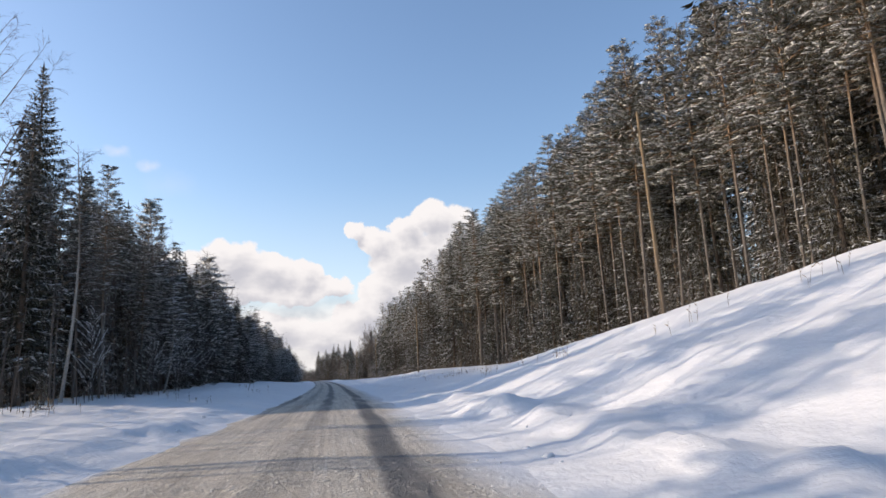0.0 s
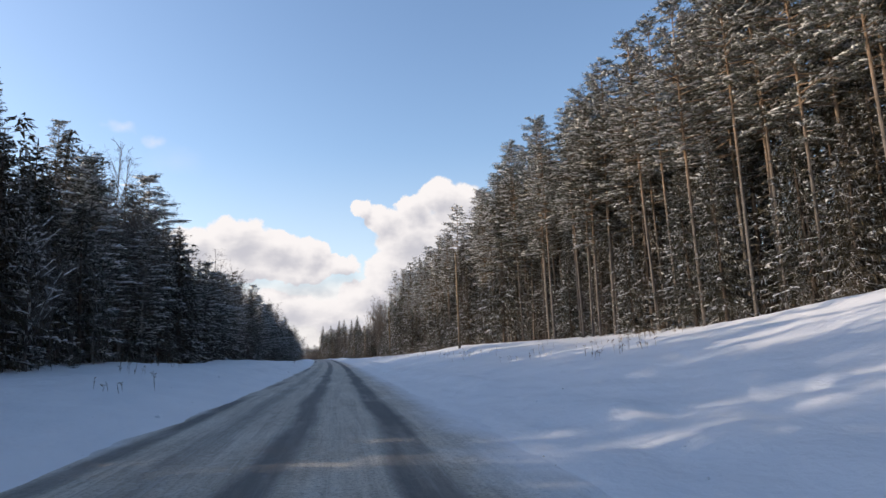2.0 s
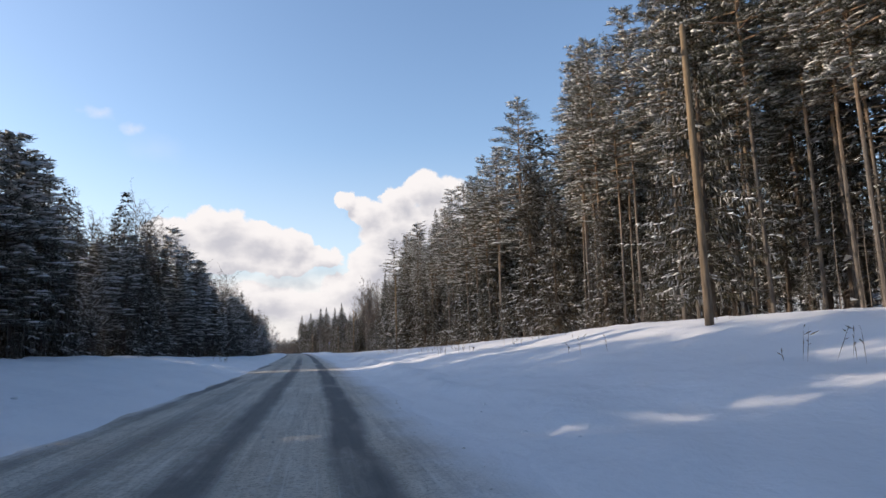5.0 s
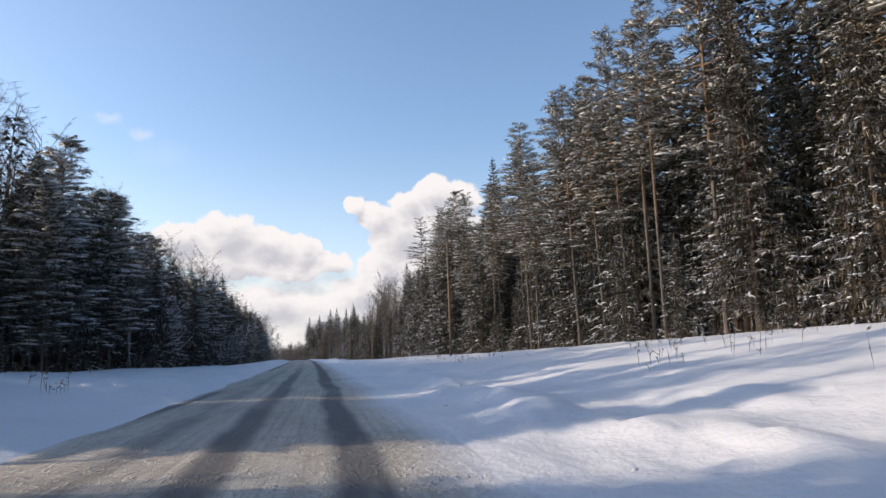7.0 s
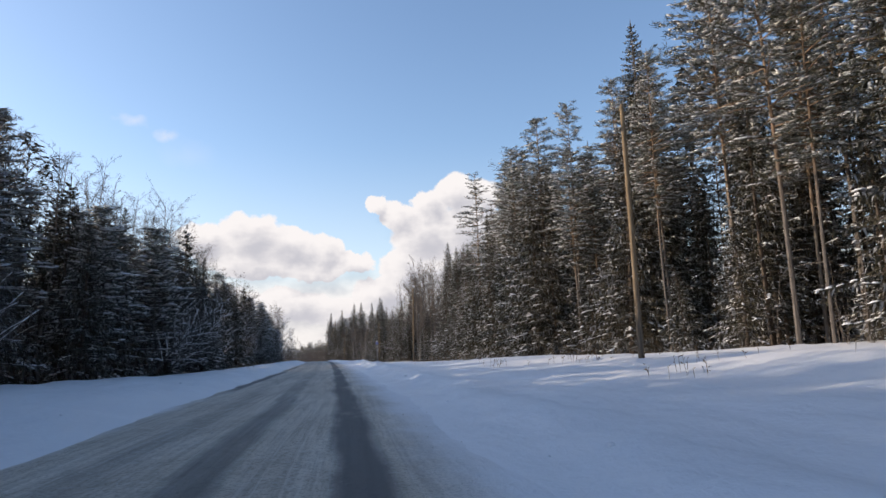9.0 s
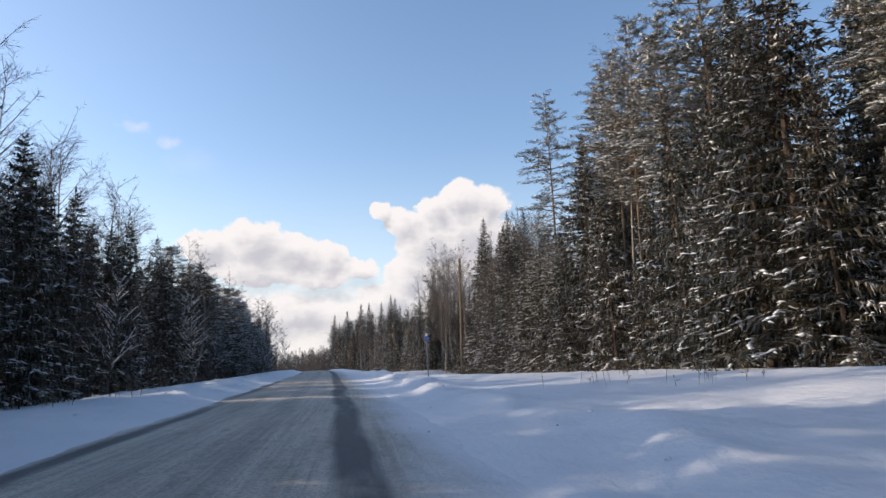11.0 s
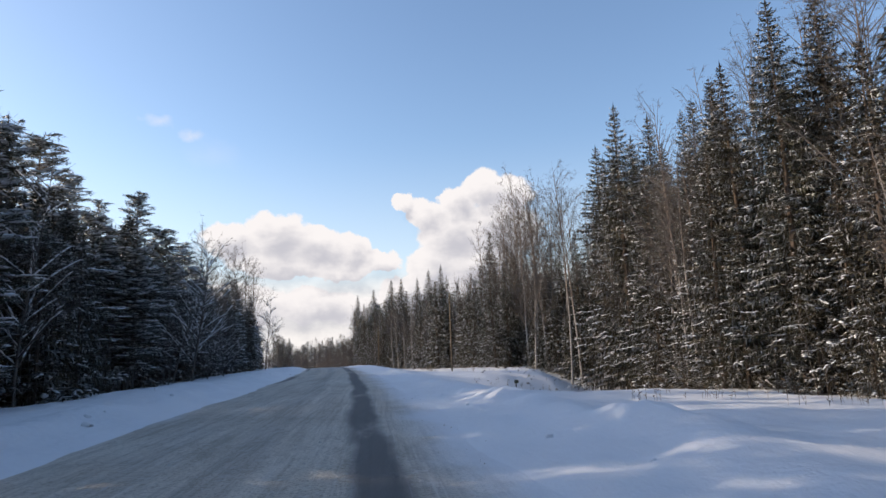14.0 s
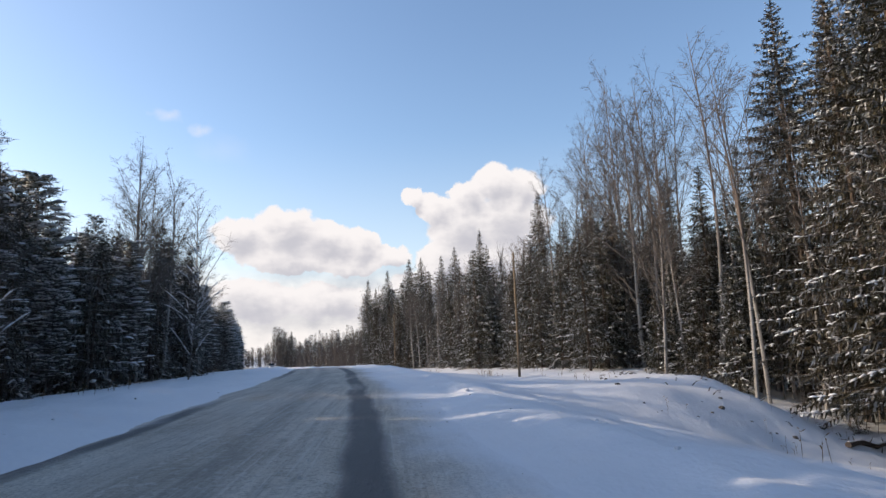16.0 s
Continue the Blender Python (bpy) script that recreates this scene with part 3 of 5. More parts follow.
for group, label, cat, name in (
        (SPRUCES, "dark green spruce with white snow on drooping branches", "spruce tree", "spruces at the forest edge"),
        (HIGH, "slender spruce with a bare lower trunk and snowy boughs", "spruce tree", "spruces at the forest edge"),
        (PINES, "tall pine with bare orange-brown trunk and snow-dusted crown", "pine tree", "pines at the forest edge"),
        (FULL, "tall full-crowned pine with an orange-brown trunk and snowy boughs", "pine tree", "pines at the forest edge"),
        (YOUNG_PINES, "bushy younger pine with branches low down, dusted with snow", "pine tree", "younger pines at the forest edge"),
        (BUSHY, "broad bushy pine with thick pads of snow on its boughs", "pine tree", "younger pines at the forest edge"),
        (BIRCHES, "leafless birch with pale trunk and fine brown twigs", "birch tree", "birches at the forest edge"),
        (BROAD, "leafless broad-crowned birch with a fan of fine grey twigs", "birch tree", "birches at the forest edge"),
        (ALDERS, "bare alder with thin snow along its limbs", "alder tree", "alders at the forest edge"),
        (SAPLINGS, "small spruce sapling half buried in snow", "spruce sapling", "saplings at the forest edge")):
    for t in group:
        tagged(t, label, cat, name)
used = set()


def plant(kind, x, y, height, turn, tilt=(0.0, 0.0)):
    """Stands a tree of that height on the ground; the first of each kind is moved, the rest are copies."""
    z = float(ground_z(x, y)) - 0.05
    size = height / HEIGHT[kind.name]
    m = pose(x, y, z, tilt[0], tilt[1], turn)
    if kind.name in used:
        w = math.sin(x * 12.9 + y * 78.2) * 437.58
        w = 0.84 + 0.42 * (w - math.floor(w))           # some stand slender, some broad
        return copy_thing(kind, m @ Matrix.Diagonal((w, w, 1.0, 1.0)) @ Matrix.Scale(size / kind.scale.x, 4))
    used.add(kind.name)
    kind.matrix_basis = m @ Matrix.Scale(size, 4)
    return kind


def inside(wood, x, y, height, turn):
    """One more tree of the wood behind the edge, which nobody could count."""
    kind = min(INNER, key=lambda k: abs(math.log(height / HEIGHT[k.name])))
    m = pose(x, y, float(ground_z(x, y)) - 0.05, 0, 0, turn) @ Matrix.Scale(height / HEIGHT[kind.name], 4)
    for piece in kind.children:
        ob = new(piece.name.split(".")[0], piece.data)
        ob.parent = wood
        ob.matrix_basis = m
        tagged(ob, kind="stuff")


RIGHT_EDGE = ((-40, 26), (20, 25.5), (60, 25), (95, 23.5), (125, 22.5), (150, 20.5), (200, 20), (240, 20.5), (262, 21.5), (272, 24.5), (281, 27.5), (291, 27.5), (298, 26), (304, 24), (311, 23), (342, 21.5), (365, 20),
              (382, 17), (450, 20), (520, 20))
LEFT_EDGE = ((-40, 11), (20, 10.5), (60, 11.5), (100, 12), (150, 11), (190, 9.3), (230, 8.8), (270, 8.8), (300, 9.2), (335, 10.5), (420, 11))
RIGHT_TOP = ((0, 27), (40, 29), (75, 31), (85, 30.5), (95, 27.5), (114, 29.5), (122, 27), (145, 28), (155, 24), (165, 23), (200, 23), (215, 25), (222, 23.5), (232, 23.5), (240, 21), (244, 18), (255, 19.3), (262, 20.5), (268, 20.5),
             (275, 22), (280, 22.5), (286, 20.5), (300, 22), (318, 21), (328, 16.5), (342, 16), (350, 19), (362, 17.5), (372, 19.5), (382, 20.5), (418, 21), (448, 15.5), (490, 13), (520, 12))
LEFT_TOP = ((0, 14.5), (62, 14.8), (70, 14.2), (86, 17), (93, 17.3), (98, 14.2), (128, 13.2), (150, 14.5), (158, 13), (165, 13.8), (172, 12), (180, 13.4), (190, 12), (205, 12.7), (214, 11.8), (230, 12.7), (240, 12.4), (247, 9.8), (253, 10.3),
            (261, 8.6), (267, 10.6), (275, 9.6), (282, 8.8), (288, 10.6), (300, 11), (330, 10.5), (420, 11))
GAPS = ((4, 28.0), (33.2, 34.9), (71.3, 72.7), (90.2, 92.4), (120.2, 124.4), (132.0, 134.2), (200.4, 203.2), (207.8, 210.4), (213.6, 216.9), (219.9, 223.9), (227.1, 229.5), (241.4, 243.8))   # thinner stretches where the sun reaches the road


def in_gap(x, y):
    along = y + x * 0.231
    return any(a < along < b for a, b in GAPS)


def edge(tab, y):
    return float(np.interp(y, [a for a, _ in tab], [b for _, b in tab]))


def grow():
    rnd = random.Random(77)
    put = []
    woods = []
    for _ in range(3):
        woods.append(tagged(new("forest_interior"), "dark snowy spruces standing close behind the forest edge", "forest", kind="stuff"))

    def deep(side, x, y, height, r):
        if free(x, y, r):
            put.append((x, y, r))
            inside(woods[side], x, y, height, rnd.uniform(0, 360))

    def free(x, y, r):
        return all((x - a) ** 2 + (y - b) ** 2 > (r + c) ** 2 for a, b, c in put)

    def add_tree(kinds, x, y, height, r, tilt=1.2):
        if not free(x, y, r):
            return False
        put.append((x, y, r))
        fit = [k for k in kinds if 0.74 < height / HEIGHT[k.name] < 1.32] or [min(kinds, key=lambda k: abs(math.log(height / HEIGHT[k.name])))]
        plant(rnd.choice(fit), x, y, height, rnd.uniform(0, 360), (rnd.uniform(-tilt, tilt), rnd.uniform(-tilt, tilt)))
        return True

    # single trees that stand out, and some added out of view for their shadows
    for kinds, x, y, height in (
            (TALL, -16.9, 40.6, 20.5), (BUSHY, -13.9, 154.5, 14.4), (BUSHY, -17.5, 160.5, 15), (BUSHY, -16.6, 250, 11.6), (BUSHY, -15.6, 275, 10.6),
            (PINES[1:2], 22.9, 96.3, 24), (PINES[:1], 26.5, 94.3, 24.5), (PINES[3:], 25.0, 104.2, 24), (PINES[2:3], 25.2, 112.8, 24),
            (PINES[2:3], 21.3, 153.3, 22.8), (TALL, 24.5, 302, 15),
            (TALL, 12.9, 390, 25), (TALL, 9.8, 386, 22.5), (TALL, 6.5, 392, 23), (TALL, 2.8, 389, 22.5), (TALL, -0.6, 391, 20.5), (TALL, -3.5, 393, 17),
            (BIRCHES[3:], 21.8, 304, 23), (BIRCHES[3:], 22.8, 307.5, 24), (BIRCHES[3:], 20.9, 310, 24.5), (BIRCHES[4:], 22.2, 313, 25), (BIRCHES[3:4], 19.8, 316, 22), (BIRCHES[4:], 24.2, 296, 20),
            (BIRCHES[4:], 23.4, 299.5, 22), (BIRCHES[3:4], 19.9, 293.0, 21), (BIRCHES[4:], 21.4, 294.2, 23), (BIRCHES[3:4], 20.1, 303.4, 24), (BIRCHES[4:], 19.2, 305.0, 23), (BIRCHES[4:], 15.5, 322.3, 22), (BIRCHES[4:], 24.0, 280.4, 20),
            (BIRCHES[3:4], 24.8, 298.6, 22), (BIRCHES[3:4], 23.2, 291.6, 19), (HIGH, 22.6, 297.2, 17), (HIGH, 24.4, 288.2, 18), (HIGH, 26.4, 281.5, 19), (HIGH, 21.6, 300.6, 16), (HIGH, 25.4, 277.6, 18), (HIGH, 23.0, 285.4, 16), (SPRUCES[5:], 14.2, 306.2, 12.5), (ALDERS[1:], -11.6, 246, 7.5), (ALDERS[:1], -10.9, 270, 4.8), (ALDERS[1:], -10.6, 226, 6.5), (ALDERS[:1], -11.0, 211, 6), (TALL, 11.4, 342.5, 19),
            # mostly out of view on the left, added to throw trunk shadows over road and bank
            (BIRCHES[3:], -15.4, 30.5, 20), (BIRCHES[4:], -14.0, 24, 19), (BIRCHES[3:], -16.5, 18, 20), (BIRCHES[4:], -13.6, 12.5, 18), (BIRCHES[:1], -12.5, 20.5, 14), (BIRCHES[1:2], -17.2, 26.5, 17), (BIRCHES[:1], -14.5, 14.5, 15), (BIRCHES[1:2], -19, 21.5, 17), (BIRCHES[:1], -12.2, 16.4, 14), (PINES[1:2], -20.5, 15.5, 19), (PINES[:1], -22, 23.4, 20),
            (BIRCHES[1:2], -21, 28.6, 18), (PINES[3:], -19.5, 10.5, 18),
            (BROAD, 18.0, 301, 17.5), (BROAD, 17.2, 322, 16.5), (BROAD, -14.5, 290.5, 11.8), (BROAD, -15.0, 296, 12.2), (BROAD, -14.5, 246, 11), (BROAD, -15.5, 205, 15.5), (YOUNG_PINES[:1], -13.8, 262, 11),
            (BIRCHES[:1], -16.0, 297, 13.5), (BIRCHES[1:2], -14.6, 302, 13), (ALDERS[:1], -10.8, 262, 7.6), (ALDERS[1:], -11.2, 288, 7), (ALDERS[:1], -10.4, 168, 5.8)):
        add_tree(kinds, x, y, height, 0.5)
    # trees whose tips rise above their neighbours: kind, place and height of the tip
    for kinds, x, y, tip in (
            (PINES[2:3], 22.4, 144.7, 28.0), (PINES[:1], 23.4, 109.0, 27.8), (PINES[3:], 25.5, 95.5, 27.0), (PINES[2:3], 23.7, 128.2, 26.5), (SPRUCES[5:], 21.6, 111.3, 24.0), (PINES[:1], 22.7, 178.9, 25.9),
            (PINES[3:], 20.5, 219.6, 26.2), (PINES[:1], 21.8, 216.4, 24.5), (FULL, 20.0, 236.9, 27.9), (FULL, 27.6, 240.2, 33.0), (PINES[:1], 22.1, 212.2, 27.0), (BIRCHES[4:], 20.9, 222.2, 25.5), (PINES[3:], 23.4, 231.0, 25.5), (PINES[3:], 24.2, 226.6, 26.5), (PINES[1:2], 21.0, 223.6, 25.5), (PINES[3:], 24.7, 172.3, 26.8), (TALL, 22.4, 161.5, 23.2), (TALL, 21.6, 186.5, 24.1),
            (TALL, 22.8, 282.8, 24.9), (TALL, 26.2, 284.1, 23.9), (TALL, 25.3, 295.0, 24.6), (SPRUCES[5:], 24.8, 290.5, 22.0), (TALL, 27.0, 289.5, 23.8), (SPRUCES[5:], 23.4, 287.2, 21.0), (FULL, 28.4, 293.2, 24.5), (TALL, 23.0, 357.3, 26.6), (SPRUCES[5:], 26.5, 287.5, 20.5), (SPRUCES[5:], 21.0, 260.5, 18.5), (TALL, 21.9, 264.5, 19.4),
            (BIRCHES[3:4], 23.0, 252.0, 19.6), (BIRCHES[4:], 24.2, 256.0, 20.4), (BIRCHES[3:4], 22.6, 259.0, 20.0), (BIRCHES[4:], 25.0, 248.5, 19.2), (BIRCHES[3:4], 23.6, 262.5, 20.8), (BROAD, 24.8, 253.6, 18.8), (BROAD, 22.0, 250.2, 17.8),
            (YOUNG_PINES[:1], -16.5, 62.0, 18.8), (TALL, -16.7, 67.8, 17.6), (BUSHY, -17.4, 100.0, 20.4), (BUSHY, -17.5, 86.5, 15.2), (PINES[:1], -28.8, 106.3, 28.4), (YOUNG_PINES[:1], -18.8, 252.0, 15.0), (YOUNG_PINES[1:2], -27.7, 298.0, 17.4),
            (YOUNG_PINES[:1], -19.6, 262.0, 14.6), (YOUNG_PINES[1:2], -18.4, 257.6, 13.6), (YOUNG_PINES[:1], -20.4, 268.5, 14.2), (YOUNG_PINES[1:2], -21.5, 275.0, 14.0), (BUSHY, -20.5, 283.5, 12.5), (BROAD, -16.5, 217.5, 14.5), (BIRCHES[:1], -15.2, 223.0, 14.2), (BROAD, -17.0, 229.0, 14.6), (BIRCHES[1:2], -14.6, 213.0, 13.5), (BROAD, -25.4, 320.5, 20.2), (BROAD, -22.6, 314.0, 16.5), (BROAD, -27.5, 327.0, 17.5), (BIRCHES[:1], -21.8, 320.0, 15.5)):
        add_tree(kinds, x, y, tip - float(ground_z(x, y)), 0.5, 0.6)
    # stems leaning out of the edge
    for kind, x, y, height, lean in ((ALDERS[0], -12.4, 264, 7, 42), (ALDERS[1], -12.8, 259, 6.5, 55), (ALDERS[0], -12.2, 166, 6, 35), (ALDERS[1], -10.6, 187.5, 6.5, 38), (ALDERS[0], -11.0, 191.5, 6, 48), (ALDERS[1], -11.6, 268.5, 5.5, 52), (BIRCHES[1], 23.7, 282.0, 15, -14)):
        plant(kind, x, y, height, 90 * (y > 200 and x < 0), (0, lean))
        put.append((x, y, 0.5))
    # wide young spruces standing a little before the right-hand edge
    for _ in range(46):
        y = rnd.uniform(128, 345)
        x = float(road_x(y)) + edge(RIGHT_EDGE, y) - rnd.uniform(-0.6, 0.9)
        add_tree(SPRUCES[3:5] + SPRUCES[1:2], x, y, rnd.choice((4, 5.5, 7, 9, 12, 14)) * rnd.uniform(0.85, 1.15), 1.1)
    # right-hand forest
    for row, (lo, hi, n) in enumerate(((0.0, 2.0, 270), (2.0, 6.0, 350))):
        for _ in range(n):
            y = rnd.uniform(6, 410) if row else rnd.uniform(16, 410)
            x = float(road_x(y)) + edge(RIGHT_EDGE, y) + rnd.uniform(lo, hi)
            top = edge(RIGHT_TOP, y) + road_z(y) - float(ground_z(x, y))
            if y > 300:
                top *= 0.66 + 0.42 * float(lattice(np.array(y * 0.085), np.array(row * 3.0), 7))     # clumps of taller and lower trees
            if 279 < y < 299 and not row:
                continue
            if 288 < y < 326:
                top = 15
            elif 231 < y < 248:
                top = min(top, 14.5)
            pick = rnd.random()
            if y < 140:
                if pick < (0.74, 0.42)[row]:
                    add_tree(PINES, x, y, top * rnd.uniform(0.86, 1.02), 0.6)
                elif row:
                    deep(1, x, y, rnd.uniform(6, 15), 0.6)
                else:
                    add_tree(SPRUCES, x, y, rnd.uniform(5, 14), 0.7)
            elif y < 245:
                if pick < (0.48, 0.38)[row]:
                    add_tree(PINES, x, y, top * rnd.uniform(0.78, 1.0), 0.6)
                elif row:
                    deep(1, x, y, top * rnd.uniform(0.35, 0.9), 0.6)
                else:
                    add_tree(SPRUCES, x, y, top * rnd.uniform(0.3, 0.85) if rnd.random() < 0.85 else top * 0.97, 0.75)
            else:
                if pick < (0.27 if y < 315 else 0.4):
                    add_tree(BIRCHES, x, y, top * rnd.uniform(0.6, 1.05), 0.5, 3)
                elif pick < 0.33 and row:
                    add_tree(PINES, x, y, top * rnd.uniform(0.8, 1.0), 0.6)
                elif row and rnd.random() < 0.6:
                    deep(1, x, y, top * rnd.uniform(0.45, 1.0), 0.6)
                else:
                    add_tree(SPRUCES, x, y, top * rnd.uniform(0.35, 1.03), 0.75)
    for _ in range(330):
        y = rnd.uniform(4, 245)
        x = float(road_x(y)) + edge(RIGHT_EDGE, y) + rnd.uniform(3.2, 9.5)
        deep(2, x, y, rnd.uniform(0.35, 0.85) * edge(RIGHT_TOP, y), 0.4)
    # younger spruces filling the right-hand edge past the sign
    for _ in range(190):
        y = rnd.uniform(240, 345)
        x = float(road_x(y)) + edge(RIGHT_EDGE, y) + rnd.uniform(0.3, 7)
        if 279 < y < 299:
            deep(1, x + 4, y, rnd.uniform(8, 17), 0.35)
        elif 288 < y < 326:
            deep(1, x + 2, y, rnd.uniform(5, 13), 0.35)
        elif x > float(road_x(y)) + edge(RIGHT_EDGE, y) + 1.2 or y > 325:
            deep(1, x, y, rnd.uniform(0.3, 0.9) * edge(RIGHT_TOP, y), 0.35)
        else:
            add_tree(SPRUCES, x, y, rnd.uniform(0.2, 0.75) * edge(RIGHT_TOP, y), 0.35)
    # a close stand of tall birches above the mound
    for _ in range(26):
        y = rnd.uniform(296, 320)
        x = float(road_x(y)) + edge(RIGHT_EDGE, y) + rnd.uniform(0.6, 5.5)
        add_tree(BIRCHES[3:] + BROAD, x, y, rnd.uniform(20, 26), 0.35, 2.5)
    # spruces of middle height under the stand of birches
    for _ in range(140):
        y = rnd.uniform(286, 330)
        x = float(road_x(y)) + edge(RIGHT_EDGE, y) + rnd.uniform(0.5, 8)
        if y < 299:
            deep(1, x + 3, y, rnd.uniform(11, 18.5), 0.3)
        elif x < float(road_x(y)) + edge(RIGHT_EDGE, y) + 2.2:
            add_tree(SPRUCES, x, y, rnd.uniform(7, 15), 0.3)
        else:
            deep(1, x, y, rnd.uniform(11, 18.5), 0.3)
    # left-hand forest
    for row, (lo, hi, n) in enumerate(((0.0, 2.0, 260), (2.0, 6.5, 340))):
        for _ in range(n):
            y = rnd.uniform(-8, 412)
            x = float(road_x(y)) - edge(LEFT_EDGE, y) - rnd.uniform(lo, hi)
            if in_gap(x, y) and rnd.random() < (0.9 if y < 34 else 1.0):
                continue
            top = (edge(LEFT_TOP, y) + road_z(y) - float(ground_z(x, y))) * (0.8, 0.99)[row]
            pick = rnd.random()
            if y > 240:
                pick *= 0.72
            # birches kept in the first gap so that thin trunk shadows cross the road
            if y < 45 and (pick < 0.5 or in_gap(x, y)):
                add_tree(BIRCHES, x, y, top * rnd.uniform(0.8, 1.15), 0.35, 3)
            elif y < 45 and pick < 0.86:
                add_tree(PINES, x, y, top * rnd.uniform(0.85, 1.15), 0.5)
            elif pick < 0.38 and row:
                deep(0, x, y, top * rnd.uniform(0.55, 1.0), 0.6)
            elif pick < 0.38:
                add_tree(SPRUCES, x, y, top * rnd.uniform(0.55, 1.0), 0.65)
            elif pick < 0.62:
                add_tree(YOUNG_PINES, x, y, top * rnd.uniform(0.7, 1.05), 0.7)
            elif pick < 0.8:
                add_tree(BIRCHES, x, y, top * (rnd.uniform(0.9, 1.12) if row else rnd.uniform(0.7, 1.15)), 0.35, 4)
            elif pick < 0.9:
                add_tree(ALDERS, x, y, rnd.uniform(4.5, 8), 0.5, 4)
            else:
                add_tree(SPRUCES, x, y, top * rnd.uniform(0.5, 0.9), 0.5)
    for _ in range(560):
        y = rnd.uniform(-12, 400)
        x = float(road_x(y)) - edge(LEFT_EDGE, y) - rnd.uniform(3.0, 9.0)
        if not in_gap(x, y):
            deep(0, x, y, edge(LEFT_TOP, y) * rnd.uniform(0.6, 0.97), 0.36)
    # bare birch crowns rising behind the left-hand conifers
    for _ in range(44):
        y = rnd.uniform(150, 238)
        away = rnd.uniform(4.0, 9.0)
        x = float(road_x(y)) - edge(LEFT_EDGE, y) - away
        if not in_gap(x, y):
            add_tree(BIRCHES[:2] + BROAD, x, y, (12.2 + 0.6 * away) * rnd.uniform(0.86, 1.04), 0.3, 3)
    # low young growth in the thinner stretches, under the sun's path
    for _ in range(420):
        y = rnd.uniform(30, 262)
        away = rnd.uniform(0.2, 20)
        x = float(road_x(y)) - edge(LEFT_EDGE, y) - away
        if in_gap(x, y):
            deep(0, x, y, (0.26 * abs(x) + 0.2) * rnd.uniform(0.7, 1.0), 0.25)
    for _ in range(260):
        y = rnd.uniform(30, 260)
        x = float(road_x(y)) - edge(LEFT_EDGE, y) - rnd.uniform(2.0, 11.0)
        if not in_gap(x, y):
            deep(0, x, y, edge(LEFT_TOP, y) * rnd.uniform(0.45, 0.9), 0.3)
    for _ in range(90):
        y = rnd.uniform(196, 262)
        x = float(road_x(y)) - edge(LEFT_EDGE, y) - rnd.uniform(0.8, 6.0)
        if not in_gap(x, y):
            deep(0, x, y, edge(LEFT_TOP, y) * rnd.uniform(0.55, 0.95), 0.3)
    # dense filling behind the left edge, added to keep sun off the near snow
    for _ in range(150):
        y = rnd.uniform(244, 310)
        x = float(road_x(y)) - edge(LEFT_EDGE, y) - rnd.uniform(1.5, 9.0)
        deep(0, x, y, edge(LEFT_TOP, y) * rnd.uniform(0.6, 0.97), 0.3)
    # more of it, set along the sun's path to shade the road
    for _ in range(90):
        y = rnd.uniform(247, 268)
        x = float(road_x(y)) - edge(LEFT_EDGE, y) - rnd.uniform(0.8, 12.0)
        deep(0, x, y, rnd.uniform(6.5, 10), 0.25)
    # saplings in the snow before the trees
    for _ in range(105):
        y = rnd.uniform(25, 320)
        sgn = rnd.choice((-1, 1))
        x = float(road_x(y)) + sgn * (edge(RIGHT_EDGE if sgn > 0 else LEFT_EDGE, y) - rnd.uniform(0.0, 0.6))
        add_tree(SAPLINGS, x, y, rnd.uniform(0.5, 2.4), 0.3, 6)


grow()
for kind in SPRUCES + HIGH + INNER + PINES + FULL + YOUNG_PINES + BUSHY + BIRCHES + BROAD + ALDERS + SAPLINGS:
    if kind.name not in used:
        for ob in (*kind.children_recursive, kind):
            bpy.data.objects.remove(ob)


